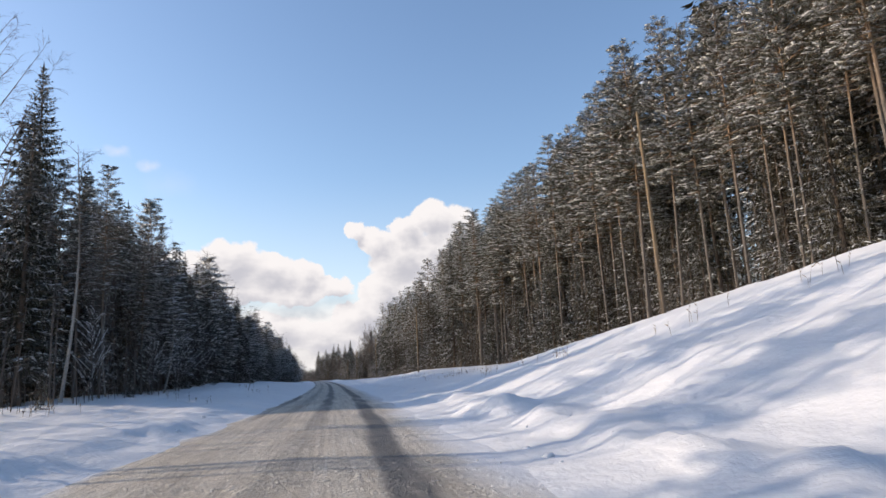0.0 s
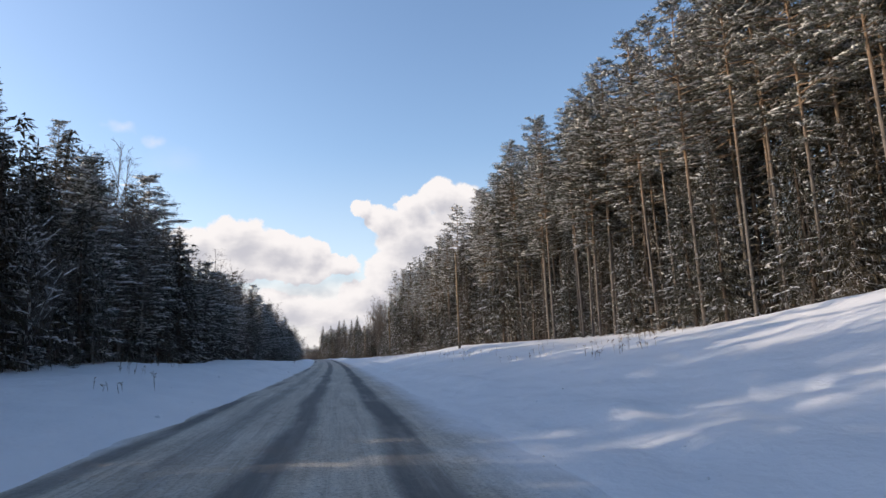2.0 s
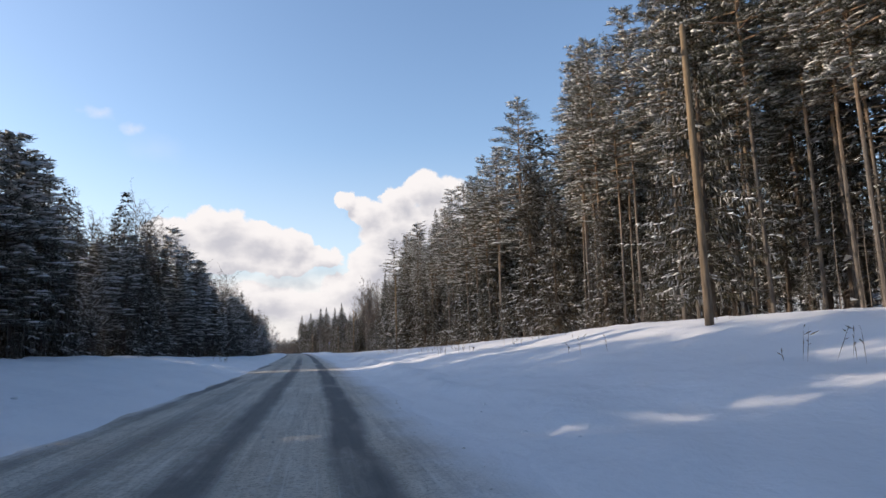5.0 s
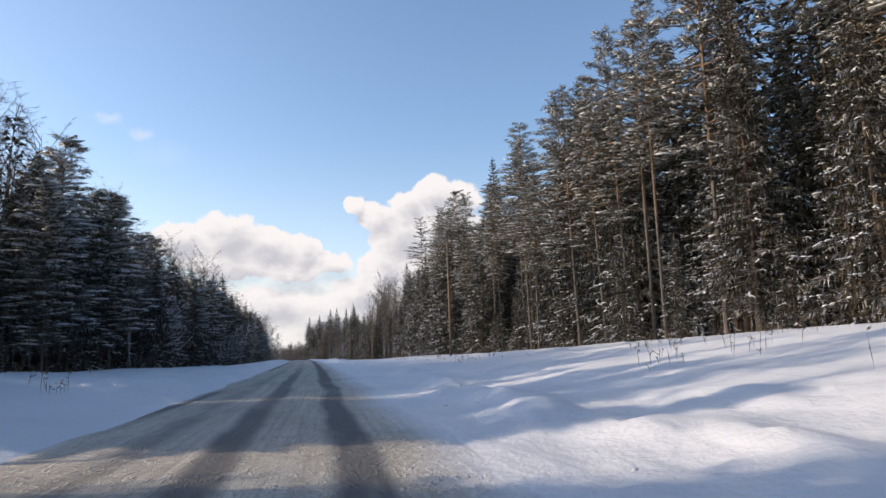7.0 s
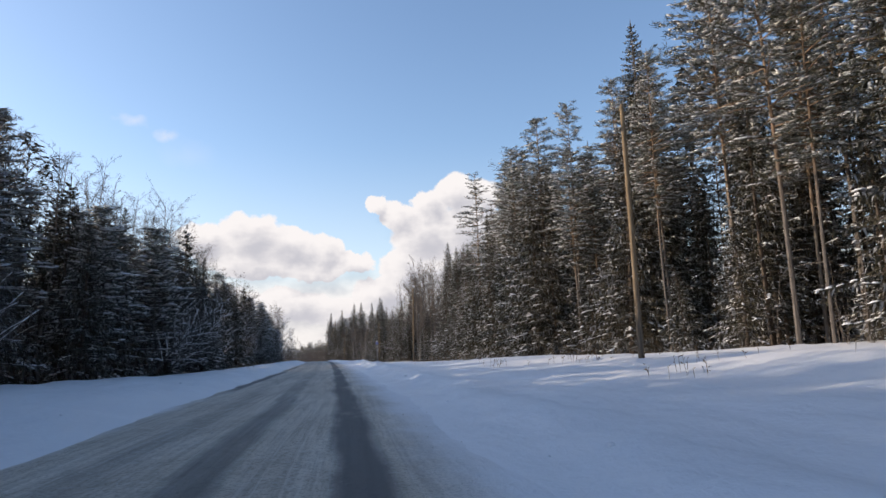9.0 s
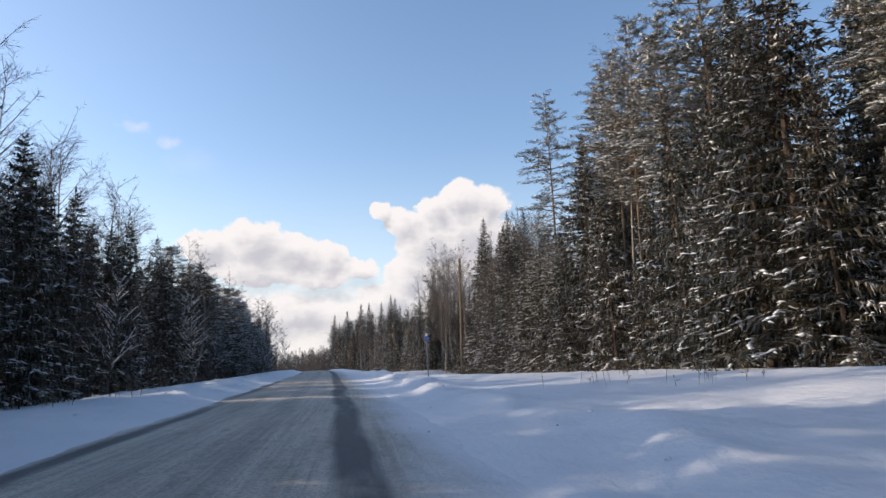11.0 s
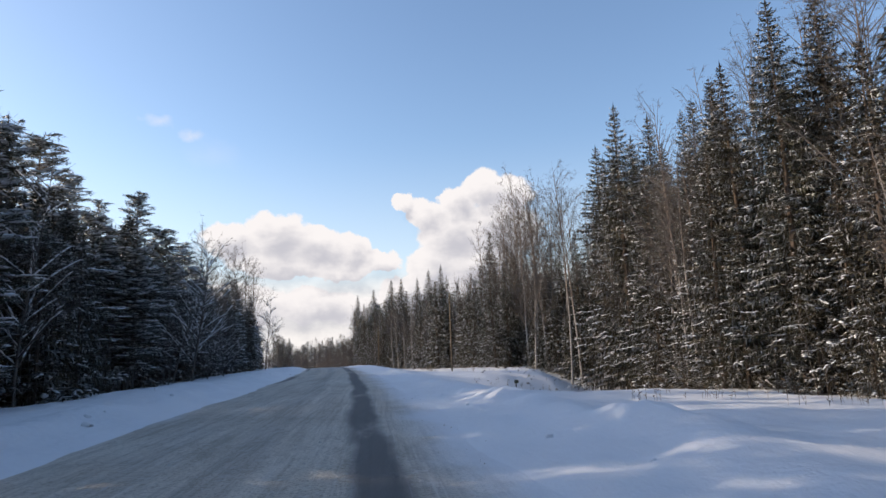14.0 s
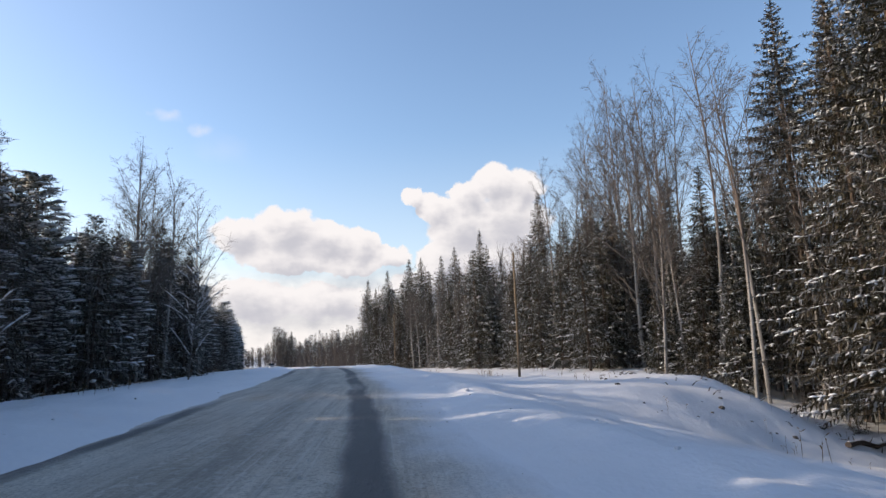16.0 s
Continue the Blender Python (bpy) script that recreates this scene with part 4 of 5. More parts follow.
def far_wood():
    """The deep and distant woods, too many trees to count."""
    rnd = np.random.RandomState(5)
    needles, trunks, white = [], [], []

    def stamp(n_layers, kind):
        """A light conifer, one metre tall, as triangles."""
        tris, snow = [], []
        for k in range(n_layers):
            rel = (k + 0.5) / n_layers
            if kind == "pine" and rel < 0.42:
                continue
            r = (0.15 * (1 - rel) ** 0.75 + 0.012) if kind == "spruce" else 0.115 * math.sin(max(0.1, (1 - rel) / 0.58 * 2.2)) + 0.02
            for _ in range(22):
                a, s = rnd.uniform(0, 6.28), rnd.uniform(0.0, 1.0) ** 0.6 * 1.1
                way = np.array((math.cos(a), math.sin(a), rnd.uniform(-0.7, 0.1)))
                root = np.array((math.cos(a) * r * s * 0.75, math.sin(a) * r * s * 0.75, rel - 0.22 * r * s + rnd.uniform(-0.01, 0.01)))
                tip = root + way * rnd.uniform(0.018, 0.04)
                side = np.array((-math.sin(a), math.cos(a), rnd.uniform(-0.6, 0.6))) * rnd.uniform(0.004, 0.009)
                tris.append((root + side, tip, root - side))
                if rnd.rand() < 0.2:
                    c = root * 0.6 + tip * 0.4 + np.array((0, 0, 0.004))
                    snow.append((c - side * 1.2, c + side * 1.2, c + way * 0.013))
        return np.array(tris), np.array(snow)
    def bare():
        """A leafless thicket tree, one metre tall."""
        tris = []
        for _ in range(190):
            rel, a = rnd.uniform(0.12, 0.95), rnd.uniform(0, 6.28)
            out = rnd.uniform(0, 0.2) * (1.05 - rel) ** 0.5
            root = np.array((math.cos(a) * out * 0.5, math.sin(a) * out * 0.5, rel * 0.9))
            tip = root + np.array((math.cos(a) * rnd.uniform(0, 0.09), math.sin(a) * rnd.uniform(0, 0.09), rnd.uniform(0.04, 0.16)))
            side = np.array((-math.sin(a), math.cos(a), 0)) * rnd.uniform(0.0012, 0.003)
            tris.append((root + side, tip, root - side))
        return np.array(tris)
    kinds = [stamp(28, "spruce"), stamp(28, "spruce"), stamp(36, "pine"), stamp(36, "pine")]
    thickets = [bare(), bare(), bare()]
    brush = []
    spots = []
    for _ in range(520):
        y = rnd.uniform(-30, 430)
        top = edge(RIGHT_TOP, y)
        spots.append((float(road_x(y)) + edge(RIGHT_EDGE, y) + 4.5 + rnd.uniform(0, 8), y, min(top, 14 if 288 < y < 326 else 40) * rnd.uniform(0.55, 0.95)))
    for _ in range(520):
        y = rnd.uniform(-40, 420)
        x = float(road_x(y)) - edge(LEFT_EDGE, y) - 4.0 - rnd.uniform(0, 15)
        if not in_gap(x, y):
            spots.append((x, y, edge(LEFT_TOP, y) * rnd.uniform(0.7, 1.1)))
    for _ in range(430):
        y = rnd.uniform(410, 540)
        spots.append((float(road_x(y)) + edge(RIGHT_EDGE, y) - 6 + rnd.uniform(0, 40), y, rnd.uniform(6, 11.5)))
    for _ in range(520):
        y = rnd.uniform(525, 640)
        spots.append((-200 + rnd.uniform(0, 1) * 190, y, rnd.uniform(5, 9)))
    for _ in range(34):
        spots.append((rnd.uniform(-44, -36), rnd.uniform(498, 512), rnd.uniform(11, 15.5)))
    thick = [(rnd.uniform(-85, -27), rnd.uniform(488, 520), rnd.uniform(5.5, 9)) for _ in range(270)]
    thick += [(rnd.uniform(-45, -35), rnd.uniform(494, 500), rnd.uniform(8, 13)) for _ in range(30)]
    for _ in range(230):
        y = rnd.uniform(395, 500)
        thick.append((float(road_x(y)) + edge(RIGHT_EDGE, y) - 7 + rnd.uniform(0, 10), y, rnd.uniform(4, 11)))
    for _ in range(60):
        y = rnd.uniform(285, 420)
        thick.append((float(road_x(y)) + edge(RIGHT_EDGE, y) + rnd.uniform(0, 6), y, rnd.uniform(7, 19)))
    for _ in range(260):
        y = rnd.uniform(40, 420)
        x = float(road_x(y)) - edge(LEFT_EDGE, y) - rnd.uniform(1, 9)
        if not in_gap(x, y):
            thick.append((x, y, rnd.uniform(0.35, 0.8) * edge(LEFT_TOP, y)))
    for x, y, h in thick:
        a = rnd.uniform(0, 6.28)
        rot = np.array(((math.cos(a), -math.sin(a), 0), (math.sin(a), math.cos(a), 0), (0, 0, 1))) * h
        base = np.array((x, y, float(ground_z(x, y)) - 0.2))
        brush.append(thickets[rnd.randint(3)] @ rot.T + base)
        w = 0.0045 * h
        for k in range(3):
            b0, b1 = math.pi / 1.5 * k, math.pi / 1.5 * (k + 1)
            p0, p1 = np.array((math.cos(b0) * w, math.sin(b0) * w, 0)), np.array((math.cos(b1) * w, math.sin(b1) * w, 0))
            brush.append(np.array(((p0, p1, (0, 0, 0.95 * h)),)) + base)
    # the wood goes on behind, out to the fields
    light = [(t[rnd.permutation(len(t))[:150]], w[:12]) for t, w in kinds]
    deep_from = len(spots)
    for _ in range(1400):
        y = rnd.uniform(-60, 520)
        if rnd.rand() < 0.5:
            spots.append((float(road_x(y)) + edge(RIGHT_EDGE, y) + rnd.uniform(10, 30), y, min(edge(RIGHT_TOP, y), 15 if 288 < y < 326 else 40) * rnd.uniform(0.55, 0.92)))
        else:
            # left-hand trees hidden behind the front rows, added to shade the right-hand slope
            away = rnd.uniform(22, 52)
            if not in_gap(float(road_x(y)) - away, y):
                spots.append((float(road_x(y)) - away, y, min(22.0, away * rnd.uniform(0.24, 0.42))))
    for n, (x, y, h) in enumerate(spots):
        tri, sn = (light if n >= deep_from else kinds)[rnd.randint(4)]
        a = rnd.uniform(0, 6.28)
        rot = np.array(((math.cos(a), -math.sin(a), 0), (math.sin(a), math.cos(a), 0), (0, 0, 1))) * h
        base = np.array((x, y, float(ground_z(x, y)) - 0.2))
        needles.append(tri @ rot.T + base)
        white.append(sn @ rot.T + base)
        w = 0.006 * h
        for k in range(4):
            b0, b1 = math.pi / 2 * k, math.pi / 2 * (k + 1)
            p0, p1 = np.array((math.cos(b0) * w, math.sin(b0) * w, 0)), np.array((math.cos(b1) * w, math.sin(b1) * w, 0))
            trunks.append(np.array(((p0, p1, (0, 0, 0.95 * h)),)) + base)
    root = new("distant_forest")
    tagged(root, "dense snowy conifer forest reaching back from the road", "forest", kind="stuff")
    for name, parts, mat in (("crown", needles, SPRUCE_NEEDLE), ("trunk", trunks, SPRUCE_BARK), ("snow_load", white, SNOW), ("brush", brush, TWIG)):
        co = np.concatenate(parts).reshape(-1, 3)
        me = bpy.data.meshes.new(name)
        me.from_pydata(co.tolist(), [], np.arange(len(co)).reshape(-1, 3).tolist())
        me.materials.append(mat)
        ob = new(name, me)
        ob.parent = root
        tagged(ob, kind="stuff")
    # stands of the same wood further back, each thirty-six metres square
    stands = []
    for _ in range(3):
        sets = ([], [], [])
        for _ in range(64):
            tri, sn = light[rnd.randint(4)]
            h, a = rnd.uniform(13, 20), rnd.uniform(0, 6.28)
            rot = np.array(((math.cos(a), -math.sin(a), 0), (math.sin(a), math.cos(a), 0), (0, 0, 1))) * h
            base = np.array((rnd.uniform(-18, 18), rnd.uniform(-18, 18), -0.5))
            sets[0].append(tri @ rot.T * (1.25, 1.25, 1.0) + base)
            sets[1].append(np.array(((( -0.1, 0, 0), (0.1, 0, 0), (0, 0, 0.95 * h)), ((0, -0.1, 0), (0, 0.1, 0), (0, 0, 0.95 * h)))) + base)
            sets[2].append(sn @ rot.T + base)
        meshes = []
        for name, parts, mat in zip(("crown", "trunk", "snow_load"), sets, (SPRUCE_NEEDLE, SPRUCE_BARK, SNOW)):
            co = np.concatenate(parts).reshape(-1, 3)
            me = bpy.data.meshes.new(name)
            me.from_pydata(co.tolist(), [], np.arange(len(co)).reshape(-1, 3).tolist())
            me.materials.append(mat)
            meshes.append(me)
        stands.append(meshes)
    for y in range(-60, 530, 36):
        for away, tall in ((72, 1.0), (108, 1.0), (144, 1.0), (-72, 0.72), (-108, 0.8), (-144, 0.9)):
            x = float(road_x(y)) * 0.6 + away
            m = pose(x, y, float(ground_z(x, y)), 0, 0, rnd.choice((0, 90, 180, 270))) @ Matrix.Diagonal((1.0, 1.0, tall, 1.0))
            for me in stands[rnd.randint(3)]:
                ob = new(me.name.split(".")[0], me)
                ob.parent = root
                ob.matrix_basis = m
                tagged(ob, kind="stuff")


far_wood()


# ---- utility poles ----
def make_pole():
    thing = new("utility_pole")
    g = Geo()
    g.tube([(0, 0, -0.8), (0, 0, 0), (0.01, 0, 5), (0, 0, 9.95), (0, 0, 10.1)], [0.105, 0.1, 0.085, 0.07, 0.04], 12)
    part("post", g, POLE_WOOD, thing, soft=True)
    g = Geo()
    g.tube([(-0.06, 0, 9.0), (-0.2, 0, 9.0), (-0.26, 0, 9.12)], [0.014, 0.014, 0.012], 6)
    hook = part("hook", g, plain("rusty_iron", (0.12, 0.08, 0.06), 0.7), thing)
    g = Geo()
    g.tube([(-0.26, 0, 9.08), (-0.26, 0, 9.12), (-0.26, 0, 9.17), (-0.26, 0, 9.23), (-0.26, 0, 9.26)], [0.035, 0.06, 0.045, 0.055, 0.03], 10)
    part("insulator", g, plain("porcelain", (0.5, 0.48, 0.44), 0.25, 0.5), hook, "pale porcelain insulator")
    return tagged(thing, "weathered brown wooden utility pole standing in snow", "utility pole", "poles along the road")


pole = make_pole()
for k, (x, y, tx, ty, fat) in enumerate(((15.6, 28.0, 0, -1.5, 1.0), (13.64, 99.6, 0, 0, 1.4), (12.2, 169.2, 0, 0, 1.2), (9.92, 233.7, 0, 0.8, 1.15), (8.75, 307.5, 0, 0, 1.1), (-0.25, 371.2, 0, 0, 1.0))):
    m = pose(x, y, float(ground_z(x, y)), tx, ty, 0)
    if k == 0:
        pole.matrix_basis = m
    else:
        copy_thing(pole, m @ Matrix.Diagonal((fat, fat, 1.0, 1.0)))


# ---- kilometre sign ----
def rounded_plate(w, h, r, y0, y1):
    g = Geo()
    ring = []
    for cx, cz, a0 in ((w / 2 - r, h / 2 - r, 0), (-w / 2 + r, h / 2 - r, 90), (-w / 2 + r, -h / 2 + r, 180), (w / 2 - r, -h / 2 + r, 270)):
        for k in range(5):
            a = radians(a0 + k * 22.5)
            ring.append((cx + r * math.cos(a), cz + r * math.sin(a)))
    n = len(ring)
    g.v = [Vector((x, y0, z)) for x, z in ring] + [Vector((x, y1, z)) for x, z in ring]
    g.f = [tuple(range(n)), tuple(range(2 * n - 1, n - 1, -1))] + [(k, k + n, (k + 1) % n + n, (k + 1) % n) for k in range(n)]
    return g


def make_sign():
    thing = new("kilometre_sign")
    white = plain("sign_white", (0.75, 0.76, 0.78), 0.45, 0.4, 0.12)
    g = Geo()
    g.tube([(0, 0, -0.6), (0, 0, 0.3), (0, 0, 2.05)], [0.03, 0.03, 0.03], 12)
    part("post", g, plain("galvanised_steel", (0.3, 0.31, 0.32), 0.5, 0.5, 0.25, 12), thing, soft=True)
    g = rounded_plate(0.22, 0.22, 0.025, -0.062, -0.05)
    for v in g.v:
        v.z += 1.9
    plate = part("plate", g, white, thing, "white-edged plate")
    g = rounded_plate(0.195, 0.195, 0.02, -0.066, -0.0625)
    for v in g.v:
        v.z += 1.9
    part("face", g, plain("sign_blue", (0.02, 0.08, 0.42), 0.45, 0.4, 0.15), plate, "blue face")
    cu = bpy.data.curves.new("number", 'FONT')
    cu.body, cu.size, cu.align_x, cu.align_y, cu.extrude = "26", 0.14, 'CENTER', 'CENTER', 0.002
    tmp = bpy.data.objects.new("number", cu)
    me = bpy.data.meshes.new_from_object(tmp)
    me.materials.clear()
    me.materials.append(white)
    num = new("number", me)
    num.parent = plate
    num.matrix_basis = pose(0, -0.069, 1.9, 90, 0, 0)
    g = Geo()
    g.tube([(0, 0, 2.0), (0, 0, 2.04), (0.005, 0, 2.1), (0, 0, 2.14), (0, 0, 2.155)], [0.04, 0.058, 0.056, 0.036, 0.012], 10)
    part("snow_cap", g, SNOW, thing, "rounded cap of snow", True)
    return tagged(thing, "blue kilometre sign reading 26 on a grey post capped with snow", "road sign")


sign = make_sign()
sign.matrix_basis = pose(3.88, 206.55, 0.32, 0, -1.5, 4)


# ---- dry stalks poking out of the snow ----
def stalks():
    rnd = random.Random(9)
    g = Geo()
    for _ in range(150):
        y = rnd.uniform(15, 315)
        sgn = 1 if rnd.random() < 0.85 else -1
        reach = edge(RIGHT_EDGE if sgn > 0 else LEFT_EDGE, y)
        cx = float(road_x(y)) + sgn * (rnd.uniform(8.5, reach - 2) if sgn > 0 else rnd.uniform(6.0, reach - 1))
        for _ in range(rnd.randint(1, 11)):
            x, yy = cx + rnd.gauss(0, 0.5), y + rnd.gauss(0, 0.7)
            z, h = float(ground_z(x, yy)) - 0.05, rnd.uniform(0.2, 0.75)
            p = Vector((x, yy, z))
            tip = p + Vector((rnd.gauss(0, 0.12), rnd.gauss(0, 0.12), 1)) * h
            g.blade(p, tip, 0.016, Vector((0, 1, 0.1)))
            for _ in range(3):
                q = p.lerp(tip, rnd.uniform(0.5, 1))
                g.blade(q, q + Vector((rnd.gauss(0, 0.5), rnd.gauss(0, 0.5), rnd.uniform(0.2, 0.8))) * 0.14, 0.025, Vector((0, 1, 0.2)))
    ob = new("dry_stalks", g.mesh("dry_stalks", STALK))
    tagged(ob, "brown dry weed stalks poking out of the snow", "dry weeds", kind="stuff")


stalks()


# ---- thin stems and brush under the trees ----
def undergrowth():
    rnd = random.Random(19)
    g = Geo()
    for _ in range(2300):
        y = rnd.uniform(8, 345)
        sgn = rnd.choice((-1, -1, 1))
        x = float(road_x(y)) + sgn * (edge(RIGHT_EDGE if sgn > 0 else LEFT_EDGE, y) + rnd.uniform(-0.6, 5.5) * (1 if rnd.random() < 0.8 else 0.2))
        z, h = float(ground_z(x, y)) - 0.1, rnd.uniform(1.2, 6) * (1 if rnd.random() < 0.6 else 0.35)
        lean = Vector((rnd.gauss(0, 0.05), rnd.gauss(0, 0.05), 1))
        p = Vector((x, y, z))
        r = 0.006 + 0.0032 * h
        g.tube([p, p + lean * h * 0.5 + Vector((rnd.gauss(0, 0.06), rnd.gauss(0, 0.06), 0)), p + lean * h], [r, r * 0.7, 0.006], 3, False)
        for _ in range(int(3 + h * 1.6)):
            k = rnd.uniform(0.12, 1)
            q = p + lean * h * k
            a, ln = rnd.uniform(0, 6.28), rnd.uniform(0.25, 0.9)
            e = q + Vector((math.cos(a), math.sin(a), rnd.uniform(-0.2, 0.5))) * ln
            g.blade(q, e, 0.02, Vector((0, 0, 1)) if rnd.random() < 0.5 else Vector((1, 0, 0)))
    tagged(new("undergrowth", g.mesh("undergrowth", TWIG)), "thin bare stems and dead brush under the forest edge", "undergrowth", kind="stuff")


undergrowth()


# ---- broken snow along the road, stones and roots on the mound ----
def clods():
    rnd = random.Random(29)
    white, dark = Geo(), Geo()

    def stone(g, x, y, size, sink=0.25):
        z = float(ground_z(x, y))
        b = len(g.v)
        for zz, rr in ((-0.3, 0.8), (0.25, 1.0), (0.75, 0.55)):
            for k in range(6):
                a = 1.047 * k + rnd.uniform(-0.25, 0.25)
                g.v.append(Vector((x + math.cos(a) * rr * size * rnd.uniform(0.7, 1.3), y + math.sin(a) * rr * size * rnd.uniform(0.7, 1.3), z + (zz - sink) * size * rnd.uniform(0.75, 1.2))))
        for r0 in (0, 6):
            for k in range(6):
                g.f.append((b + r0 + k, b + r0 + (k + 1) % 6, b + r0 + 6 + (k + 1) % 6, b + r0 + 6 + k))
        g.f.append(tuple(b + 12 + k for k in range(6)))
    for _ in range(200):
        y = rnd.uniform(2, 300)
        sgn = 1 if rnd.random() < 0.65 else -1
        x = float(road_x(y)) + sgn * rnd.uniform(3.5, 5.6)
        stone(white, x, y, rnd.choice((0.025, 0.03, 0.04, 0.05, 0.075)) * rnd.uniform(0.7, 1.3))
    for x, y, size in ((-6.9, 232.5, 0.17), (-7.3, 233.6, 0.12), (-6.4, 238.6, 0.13), (-6.7, 239.3, 0.09), (5.2, 227.0, 0.12), (-5.6, 214.0, 0.1)):
        stone(white, x, y, size)
    loose = Geo()
    for _ in range(1500):
        y = rnd.uniform(4, 275)
        d = rnd.choice((rnd.uniform(-3.6, -2.9), rnd.uniform(-1.5, -0.7), rnd.uniform(0.1, 0.9), rnd.uniform(1.8, 3.0), rnd.uniform(2.2, 3.6)))
        x, r = float(road_x(y)) + d, rnd.choice((0.012, 0.015, 0.02, 0.03)) * rnd.uniform(0.8, 1.3)
        z = float(road_z(y)) + 0.05 - 0.018 * abs(d)
        b = len(loose.v)
        for k in range(5):
            a = 1.2566 * k + rnd.uniform(-0.4, 0.4)
            loose.v.append(Vector((x + math.cos(a) * r * rnd.uniform(0.7, 1.3), y + math.sin(a) * r * rnd.uniform(0.7, 1.3), z - 0.008)))
        loose.v.append(Vector((x + rnd.uniform(-0.3, 0.3) * r, y, z + r * rnd.uniform(0.5, 1.0))))
        loose.f += [(b + k, b + (k + 1) % 5, b + 5) for k in range(5)]
    tagged(new("snow_crumbs", loose.mesh("snow_crumbs", plain("dirty_snow", (0.6, 0.57, 0.52), 0.8, 0.2, 0.35))), "small crumbs of dirty snow scattered on the road", "snow crumbs", kind="stuff")
    for _ in range(45):
        y = rnd.uniform(282, 296)
        stone(dark, rnd.uniform(9, 21), y, rnd.uniform(0.05, 0.16), 0.35)
    for _ in range(14):
        y = rnd.uniform(4, 290)
        stone(dark, float(road_x(y)) + rnd.choice((-1, 1)) * rnd.uniform(3.4, 6), y, rnd.uniform(0.015, 0.03))
    for _ in range(32):
        x, y = rnd.uniform(12, 22), rnd.uniform(283, 297)
        p = Vector((x, y, float(ground_z(x, y)) + 0.02))
        e = p + Vector((rnd.gauss(0, 0.35), rnd.gauss(0, 0.3), rnd.uniform(-0.02, 0.3)))
        dark.tube([p, (p + e) * 0.5 + Vector((0, 0, 0.08)), e], [0.03, 0.022, 0.01], 4, False)
    tagged(new("snow_clods", white.mesh("snow_clods", SNOW, True)), "loose lumps of ploughed snow along the road edge", "snow lumps", kind="stuff")
    tagged(new("stones_and_roots", dark.mesh("stones_and_roots", plain("stone", (0.12, 0.105, 0.09), 0.9, 0.2, 0.4))), "dark stones and bare roots showing through the snow", "stones", kind="stuff")


clods()


# ---- fallen trunk in the hollow ----
def make_log():
    thing = new("fallen_log")
    rnd = random.Random(8)
    ends = [Vector((x, y, float(ground_z(x, y)) + 0.12)) for x, y in ((17.6, 282.6), (19.4, 284.2), (21.2, 285.6), (22.8, 286.6))]
    g = Geo()
    g.tube(ends, [0.13, 0.12, 0.105, 0.08], 9)
    for k in (0, 1, 2):
        p = ends[k].lerp(ends[k + 1], 0.5)
        g.tube([p, p + Vector((rnd.uniform(-0.3, 0.1), -0.2, 0.35))], [0.03, 0.012], 5)
    part("trunk", g, SPRUCE_BARK, thing, "dark rough bark")
    g = Geo()
    for k in range(3):
        way = ends[k + 1] - ends[k]
        for u in (0.15, 0.42, 0.7, 0.95):
            g.lump(ends[k].lerp(ends[k + 1], u) + Vector((0, 0, 0.1)), way, rnd.uniform(0.3, 0.5), 0.12, rnd.uniform(0.06, 0.11), rnd)
    part("snow_load", g, SNOW, thing, "white snow lying along the trunk", True)
    tagged(thing, "fallen spruce trunk under snow lying in the hollow", "fallen log")


make_log()


# ---- small marker post by the hollow ----
def make_marker():
    thing = new("marker_post")
    g = Geo()
    g.tube([(0, 0, -0.5), (0, 0, 0.2), (0, 0, 0.62)], [0.04, 0.038, 0.035], 8)
    part("post", g, plain("dark_post", (0.045, 0.05, 0.05), 0.7), thing)
    g = rounded_plate(0.27, 0.19, 0.03, -0.055, -0.035)
    for v in g.v:
        v.z += 0.64
    part("plate", g, plain("dull_plate", (0.11, 0.1, 0.06), 0.6, 0.4, 0.3), thing, "dull olive-brown plate")
    g = Geo()
    rnd = random.Random(3)
    g.lump((0, -0.03, 0.735), (1, 0, 0), 0.1, 0.06, 0.05, rnd)
    part("snow_cap", g, SNOW, thing, "lump of snow on top", True)
    return tagged(thing, "low dark marker post with a snowy olive-brown plate", "marker post")


marker = make_marker()
marker.matrix_basis = pose(7.68, 264.6, float(ground_z(7.68, 264.6)), 0, 2, 10)


def make_stake():
    thing = new("edge_post")
    g = Geo()
    g.tube([(0, 0, -0.6), (0, 0, 0.4), (0, 0, 1.0), (0, 0, 1.03)], [0.06, 0.058, 0.055, 0.03], 8)
    part("post", g, bpy.data.materials["dark_post"], thing)
    g = Geo()
    g.lump((0, 0, 1.02), (1, 0, 0), 0.06, 0.055, 0.05, random.Random(4))
    part("snow_cap", g, SNOW, thing, "small cap of snow", True)
    return tagged(thing, "short dark edge post standing behind the snow bank", "edge post")


stake = make_stake()
stake.matrix_basis = pose(-12.45, 258.0, float(ground_z(-12.45, 258.0)) - 0.1, 0, 1, 0)


